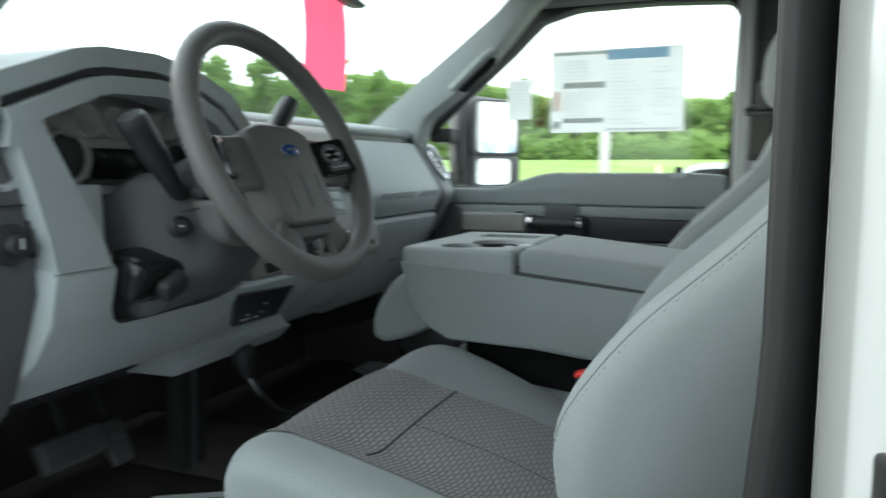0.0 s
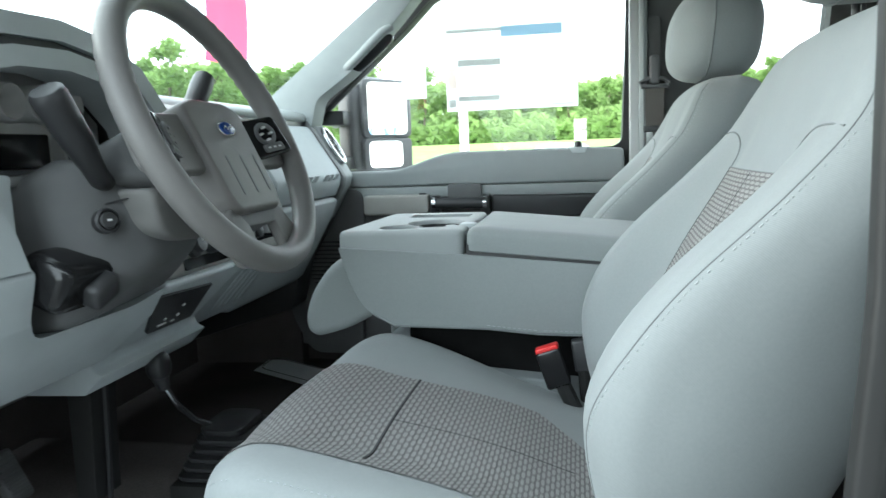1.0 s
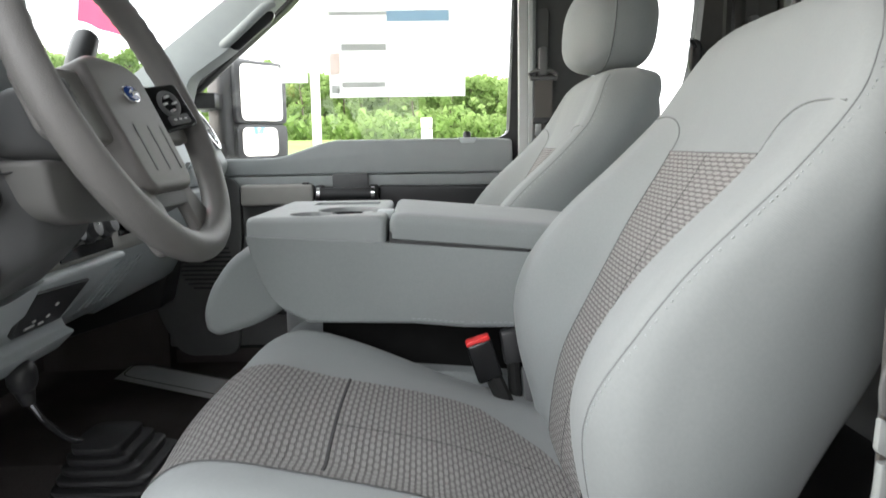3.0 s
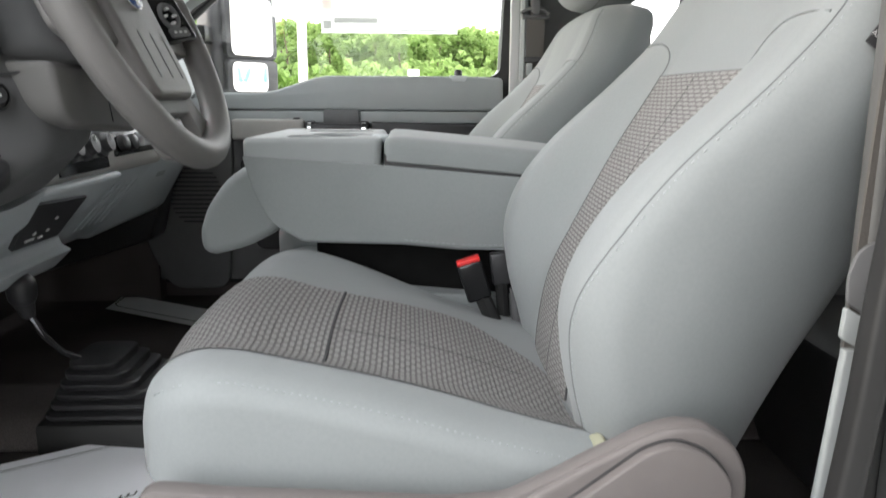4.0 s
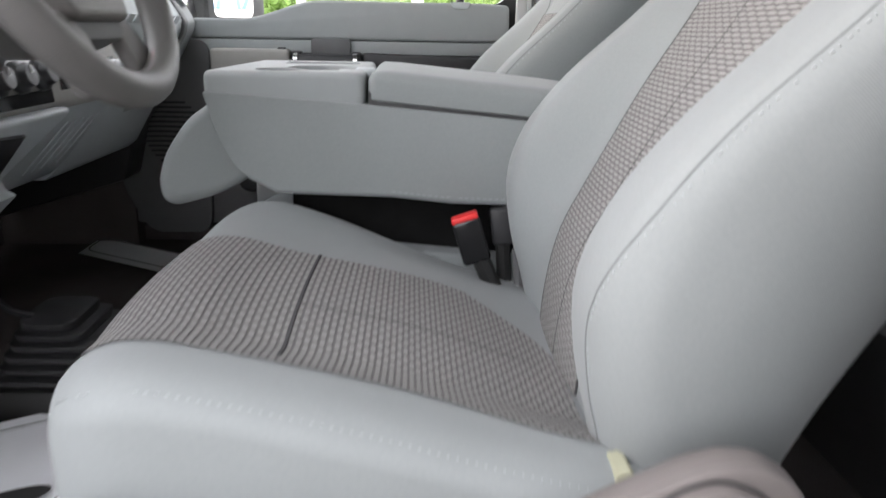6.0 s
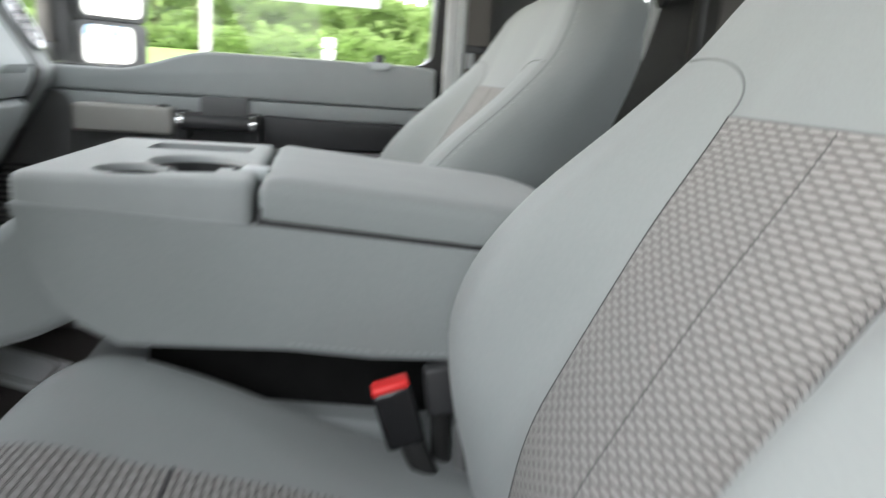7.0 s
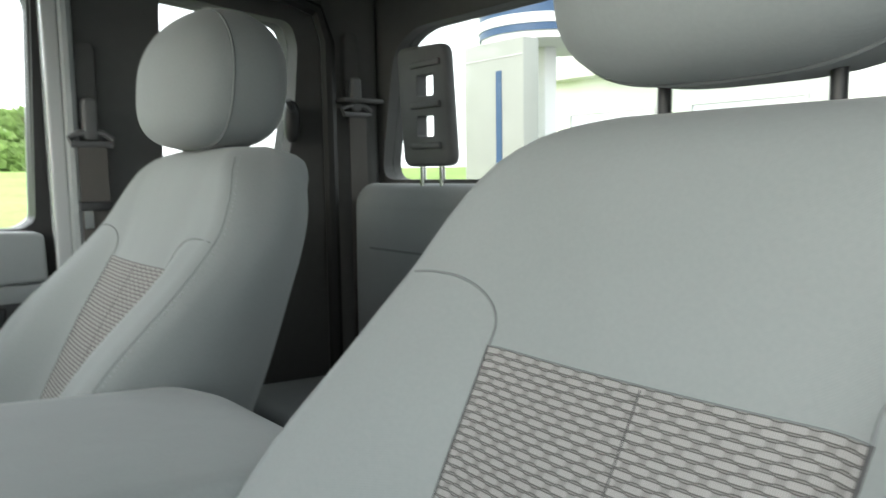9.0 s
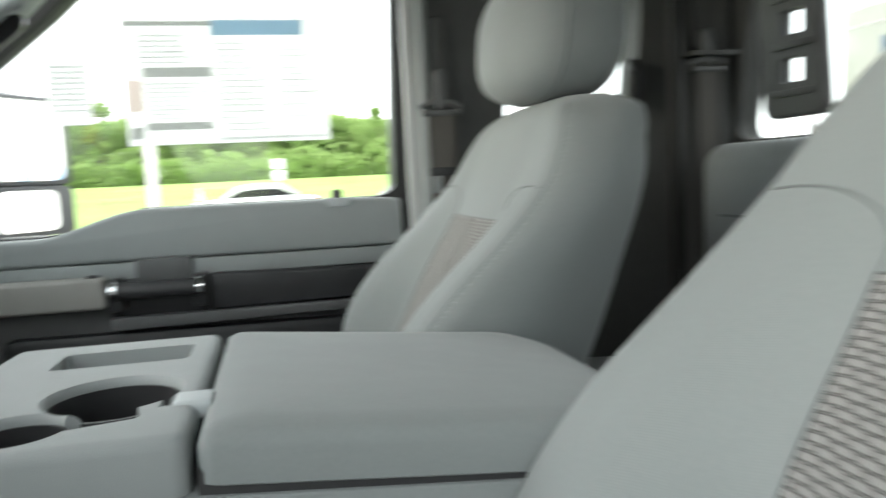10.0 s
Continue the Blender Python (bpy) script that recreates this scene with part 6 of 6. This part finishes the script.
def rear_headrest(y):
    t = thing("rear_headrest", (0.60, y, 1.50), "dark plastic rear headrest frame with two slots", "headrest", "rear headrests")
    pts = rounded([(y - 0.074, 1.532), (y + 0.078, 1.532), (y + 0.098, 1.768), (y - 0.055, 1.762)], 0.024)
    slots = [prism(rounded([(y - 0.022, z - 0.021), (y + 0.030, z - 0.021), (y + 0.030, z + 0.021), (y - 0.022, z + 0.021)], 0.006), "x", 0.4, 0.8) for z in (1.610, 1.688)]
    part("frame", cut(prism(pts, "x", 0.575, 0.600, 0.008, 3), *slots), CHAR, t, "dark plastic frame")
    for dy in (-0.03, 0.03):
        part("post", tube([(0.588, y + dy, 1.47), (0.588, y + dy, 1.54)], 0.006, 10), CHROME, t)
    for z in (1.572, 1.650, 1.728):
        part("ridge", box(0.568, 0.577, y - 0.045, y + 0.045, z - 0.006, z + 0.006, 0.003), CHAR, t)
    return t
rear_headrest(1.757)

# mirror, pink card, visors
rvm = thing("rear_view_mirror", (-0.70, MIDY, 1.80), "black rear view mirror on the windscreen", "mirror")
part("shell", turned(blob((0, 0, 0), (0.022, 0.125, 0.038), 0.5, 0.5, 32, 16), Matrix.Translation((-0.77, 1.36, 1.822)) @ Matrix.Rotation(radians(10), 4, "Z")), BLACK, rvm)
part("glass", turned(box(0.020, 0.0225, -0.115, 0.115, -0.030, 0.030, 0.004), Matrix.Translation((-0.77, 1.36, 1.822)) @ Matrix.Rotation(radians(10), 4, "Z")), MIRROR, rvm)
part("stalk", tube([(-0.785, 1.36, 1.83), (-0.84, 1.33, 1.855), (-0.86, 1.31, 1.86)], 0.010, 10), BLACK, rvm)
card = thing("pink_card", (-0.80, 1.36, 1.66), "bright pink paper card hanging from the mirror", "card")
cr = []
for j in range(13):
    s = j / 12
    cr.append([(-0.80 + 0.012 * math.sin(3 * s) + 0.004 * math.sin(9 * u), 1.238 + 0.162 * u + 0.006 * s, 1.845 - 0.238 * s) for u in [k / 8 for k in range(9)]])
part("sheet", loft(cr, closed=False), PINK, card, "bright pink paper")
for y0, y1, lab in ((1.42, 1.98, "grey fabric sun visor folded up on the passenger side"), (0.60, 1.16, "grey fabric sun visor folded up on the driver side")):
    v = thing("sun_visor", (-0.6, (y0 + y1) / 2, 1.93), lab, "sun visor", "sun visors")
    part("panel", turned(box(-0.09, 0.09, y0, y1, -0.010, 0.010, 0.008, 3), Matrix.Translation((-0.545, 0, 1.925)) @ Matrix.Rotation(radians(12), 4, "Y")), LINER, v)
    part("hinge_rod", tube([(-0.62, y0 + 0.02, 1.942), (-0.62, y1 - 0.02, 1.942)], 0.006, 8), CHAR, v)
gh = thing("grab_handle", (-0.25, 2.03, 1.90), "grey folding roof grab handle", "handle")
part("grip", tube([(-0.36, 2.050, 1.925), (-0.34, 2.035, 1.912), (-0.16, 2.035, 1.912), (-0.14, 2.050, 1.925)], 0.010, 10), LINER, gh)

# ---- outside ----
def rise(x, y):
    dip = 0.85 * smooth01((y - 8) / 6) * (1 - smooth01((y - 14) / 10))
    return 2.1 * smooth01((y - 18) / 70) - dip + 0.05 * noise.noise(Vector((x * 0.05, y * 0.05, 0)))
gx = [-900, -400, -200] + [-130 + 10 * i for i in range(27)] + [200, 400, 900]
gy = [-900, -300, -100, -40, -10, 0, 4] + [6 + 4 * i for i in range(24)] + [120, 160, 300, 900]
ground = part("ground", loft([[(x, y, rise(x, y)) for x in gx] for y in gy], closed=False), GRASS)
tagged(ground, "wide mown green grass field", "ground", kind="structure")
lot = part("pavement", loft([[(x, y, 0.06 + rise(x, y)) for x in (-60, -30, -10, 0, 10, 30, 60)] for y in (-60, -20, 0, 6, 10, 14)], closed=False), ASPHALT)
tagged(lot, "grey asphalt parking lot", "pavement", kind="structure")

rt = random.Random(11)
def leaf_mesh(n, f, size, seed):
    """Many small leaf clumps round given centres."""
    r = random.Random(seed)
    verts, faces = [], []
    for _ in range(n):
        c, s = f(r)
        s *= size
        a = Vector((r.uniform(-1, 1), r.uniform(-1, 1), r.uniform(-0.6, 0.6))).normalized()
        b = a.orthogonal().normalized()
        cc = a.cross(b)
        for ax, bx in ((b, cc), (a, cc)):
            i = len(verts)
            w1, w2 = r.uniform(0.6, 1.2), r.uniform(0.6, 1.2)
            verts += [tuple(c + ax * s * w1), tuple(c + bx * s * w2 * 0.7), tuple(c - ax * s * w2), tuple(c - bx * s * w1 * 0.7)]
            faces.append((i, i + 1, i + 2, i + 3))
    bm = bmesh.new()
    vs = [bm.verts.new(v) for v in verts]
    for q in faces:
        bm.faces.new([vs[i] for i in q])
    return bm
def make_tree(seed, h, w, slim=1.0):
    r = random.Random(seed)
    t = thing("tree", (0, 0, 0), "leafy green roadside tree in full summer crown", "tree", "roadside trees")
    trunk = [(0.1 * r.uniform(-1, 1) * k, 0.1 * r.uniform(-1, 1) * k, h * 0.85 * k / 6) for k in range(7)]
    tr = part("trunk", tube(trunk, [0.20 - 0.026 * k for k in range(7)], 8), BARK, t)
    lobes = []
    for k in range(11):
        a, z = r.uniform(0, 6.28), h * r.uniform(0.30, 0.93)
        reach = w * (1.05 - 0.75 * (z / h) ** 2) * r.uniform(0.35, 0.9)
        e = Vector((reach * math.cos(a), reach * math.sin(a), z))
        lobes.append((e, w * r.uniform(0.32, 0.52)))
        part("limb", tube([(0, 0, z - 0.9), tuple(e * 0.5 + Vector((0, 0, (z - 0.9) * 0.5))), tuple(e)], [0.07, 0.045, 0.02], 5), BARK, t)
    lobes.append((Vector((0, 0, h * 0.95)), w * 0.35))
    def pick(rr_):
        c, s = rr_.choice(lobes)
        d = Vector((rr_.gauss(0, 1), rr_.gauss(0, 1), rr_.gauss(0, 1))).normalized() * s * rr_.uniform(0.35, 1.1)
        d.z *= 0.8
        return c + d, rr_.uniform(0.5, 1.3)
    part("crown", leaf_mesh(900, pick, 0.26, seed + 5), LEAF, t, sharp=180)
    return t
kinds = [make_tree(21, 8.5, 2.6), make_tree(22, 10.0, 2.4), make_tree(23, 7.0, 2.8), make_tree(24, 9.2, 2.2)]
spots = []
for i in range(64):
    x = -112 + i * 2.1 + rt.uniform(-0.9, 0.9)
    y = 88 + rt.uniform(-4, 6)
    spots.append((x, y))
for i, (x, y) in enumerate(spots):
    hs = rt.uniform(0.88, 1.12) * herm(x, [-75, -45, -30, -5, 40], [1.38, 1.25, 1.0, 0.78, 0.85])
    m = pose(x, y, rise(x, y) - 0.1, 0, 0, rt.uniform(0, 360))
    if i < 4:
        kinds[i].matrix_basis = m @ Matrix.Scale(hs, 4)
    else:
        o = copy_thing(kinds[i % 4], m)
        o.scale = (hs, hs, hs)
def under(rr_):
    x, y = rr_.uniform(-115, 21), rr_.uniform(82, 92)
    return Vector((x, y, rise(x, y) + abs(rr_.gauss(0, 1.3)))), rr_.uniform(0.6, 1.5)
bush = part("undergrowth", leaf_mesh(12000, under, 0.5, 77), LEAF, sharp=180)
tagged(bush, "dense green shrubs below the trees", "shrubs", kind="stuff")
def back_row(rr_):
    x = rr_.uniform(-160, 23)
    y = rr_.uniform(94, 104)
    top = herm(x, [-75, -45, -30, -5, 40], [12.0, 11.2, 9.2, 7.4, 7.8]) + 1.5 * noise.noise(Vector((x * 0.11, 3.3, 0)))
    return Vector((x, y, rise(x, y) + top * rr_.random())), rr_.uniform(0.7, 1.5)
woods = part("woods", leaf_mesh(34000, back_row, 0.5, 78), LEAF, sharp=180)
tagged(woods, "far green woods behind the field", "woods", kind="stuff")

post_ = thing("sign_post", (-1.55, 9.1, 0), "pale square wooden post beside the lot", "post")
part("shaft", box(-1.60, -1.50, 9.05, 9.15, -0.6, 2.55, 0.006), POST, post_)
part("cap", box(-1.61, -1.49, 9.04, 9.16, 2.55, 2.58, 0.004), POST, post_)
rs = thing("road_sign", (-0.1, 30, 0), "two white route signs on one steel post", "road sign")
part("pole", box(-0.13, -0.07, 30.0, 30.05, -0.6, 2.45), SILVER, rs)
for z in (1.62, 2.06):
    part("plate", box(-0.33, 0.13, 29.97, 29.995, z, z + 0.40, 0.01), SIGNWHITE, rs, "white sign plate")
cone = thing("marker_cone", (-4.6, 46, 0.3), "small orange marker on the grass", "marker")
part("cone_body", lathe([(0.22, 0.0), (0.05, 0.75), (0.04, 0.76)], Matrix.Translation((-4.6, 46, rise(-4.6, 46))), 16), INKRED, cone)
part("cone_foot", box(-4.85, -4.35, 45.75, 46.25, rise(-4.6, 46) - 0.01, rise(-4.6, 46) + 0.03), INKRED, cone)
for k, (z, y) in enumerate(((9.2, 30), (9.9, 30.6), (10.4, 31.2))):
    w = thing("overhead_wire", (-70.5, 29.2 + 1.3 * k, 10.76), "thin black overhead utility wire", "wire", "utility wires")
    part("strand", tube([(-70.5 + 121 * i / 12, 29.2 + 1.3 * k, 10.8 + 0.02 * ((i - 6) ** 2 - 36) * 0.9) for i in range(13)], 0.014, 5), RUBBER, w)
for x in (-70.5, 50.5):
    up = thing("utility_pole", (x, 30.5, 0), "brown wooden utility pole", "pole", "utility poles")
    part("shaft", tube([(x, 30.5, 0), (x, 30.5, 11.5)], [0.16, 0.12], 12), BARK, up)
    part("crossarm", box(x - 0.06, x + 0.06, 29.0, 32.2, 10.6, 10.75), BARK, up)

# white car in the lot, its roof just over the door sill
car = thing("car", (0.3, 20, 0), "white parked sedan with dark windows", "car")
body_p = [(-2.1, 0.35), (-2.15, 0.6), (-2.0, 0.85), (-1.0, 0.95), (1.2, 0.98), (2.1, 0.9), (2.2, 0.6), (2.1, 0.35)]
roof_p = [(-1.15, 0.96), (-0.6, 1.34), (0.0, 1.42), (0.9, 1.40), (1.55, 0.98)]
part("body", prism([(x + 0.3, z + 0.08) for x, z in rounded(body_p, 0.12)], "y", 19.2, 20.9, 0.08, 3), PAINT, car)
part("cabin", prism([(x + 0.3, z + 0.08) for x, z in rounded(roof_p, 0.15)], "y", 19.3, 20.8, 0.10, 3), PAINT, car)
part("side_window", prism([(x * 0.86 + 0.34, z * 0.60 + 0.435) for x, z in rounded(roof_p, 0.12)], "y", 19.285, 19.31), GLOSSBLACK, car)
for wx in (-1.05, 1.65):
    wh = part("wheel", lathe([(0.30, -0.10), (0.33, -0.06), (0.33, 0.06), (0.30, 0.10), (0.2, 0.10)], Matrix.Translation((wx, 19.28, 0.39)) @ Matrix.Rotation(radians(90), 4, "X"), 24), RUBBER, car)
    part("rim", lathe([(0.2, 0.101), (0.05, 0.115), (0.01, 0.116)], Matrix.Translation((wx, 19.28, 0.39)) @ Matrix.Rotation(radians(90), 4, "X"), 24), SILVER, wh)
part("tail_light", box(2.36, 2.48, 19.22, 19.5, 0.78, 0.92, 0.02), BUCKLE_RED, car, "red tail light")

car.location += Vector((-1.25, 7.0, rise(-0.7, 27.0) - 0.07))

# dealership behind the truck
bld = thing("showroom", (22, 12, 0), "white clad showroom building with a tan gable roof", "building")
part("wall", box(20, 34, -6, 20, 0.0, 4.6), WALLWHITE, bld)
part("roof", prism([(-7, 4.6), (7, 8.6), (21, 4.6)], "x", 19.4, 34.6, 0.05), ROOFTAN, bld)
for i in (3, 4):
    y0 = -4.5 + i * 4.8
    wn_ = part("window", box(19.93, 20.0, y0, y0 + 3.4, 0.6, 3.4, 0.01), SILVER, bld)
    part("window_frame", join(box(19.90, 19.94, y0 - 0.08, y0, 0.52, 3.48), box(19.90, 19.94, y0 + 3.4, y0 + 3.48, 0.52, 3.48), box(19.90, 19.94, y0, y0 + 3.4, 3.4, 3.48), box(19.90, 19.94, y0, y0 + 3.4, 0.52, 0.6)), SIGNWHITE, wn_)
portal = thing("entrance_portal", (8, 9, 0), "white entrance pylon with a blue stripe and round blue canopy", "portal")
part("pylon", box(8.0, 8.35, 8.76, 10.14, 0.0, 3.57, 0.02), PYLON, portal)
part("stripe", box(7.985, 8.0, 9.235, 9.365, 0.3, 3.10), BANDBLUE, portal, "blue vertical stripe")
part("pylon_joint", box(7.99, 8.0, 8.78, 10.12, 3.30, 3.315), INKGREY, portal)
for nm, r0, z0, z1, mt in (("canopy", 1.12, 3.66, 3.78, WALLWHITE), ("canopy_band", 1.15, 3.78, 3.90, BANDBLUE), ("canopy_rim", 1.17, 3.90, 4.06, WALLWHITE), ("canopy_band", 1.15, 4.06, 4.30, BANDBLUE), ("canopy_top", 1.20, 4.30, 4.75, WALLWHITE)):
    part(nm, lathe([(0.05, z0), (r0, z0), (r0, z1), (0.05, z1)], Matrix.Translation((9.55, 9.75, 0)), 48), mt, portal)
part("post", box(9.4, 9.7, 9.6, 9.9, 0.0, 3.67, 0.02), WALLWHITE, portal)
part("pylon", box(8.6, 9.6, 3.4, 4.4, 0.0, 3.67, 0.02), WALLWHITE, portal)
wall_sign = thing("wall_sign", (20, 22, 5), "white sign board with blue letter shapes", "sign")
part("board", box(14.0, 14.2, 4.5, 16.5, 4.9, 7.6, 0.02), SIGNWHITE, wall_sign)
for i in range(4):
    y0 = 5.6 + i * 2.6
    part("letter_bar", box(13.97, 14.0, y0, y0 + 1.5, 5.4, 7.0, 0.02), BANDBLUE, wall_sign)
for y in (5.5, 15.5):
    part("leg", box(14.02, 14.18, y - 0.1, y + 0.1, 0.0, 4.9), SILVER, wall_sign)
lot_sign = thing("building_sign", (19.98, 3.0, 2.2), "blue letter shapes on the white showroom wall", "sign")
for k in range(9):
    y = 0.6 + 0.75 * k
    part("letter_bar", turned(box(-0.02, 0.02, -0.055, 0.055, -0.21, 0.21, 0.01), pose(19.975, y, 2.0, 20 - 12 * (k % 3), 0, 0)), LETTERBLUE, lot_sign)
    part("letter_bar", turned(box(-0.018, 0.018, -0.055, 0.055, -0.21, 0.21, 0.01), pose(19.972, y + 0.22, 2.0, -20 + 9 * (k % 2), 0, 0)), LETTERBLUE, lot_sign)
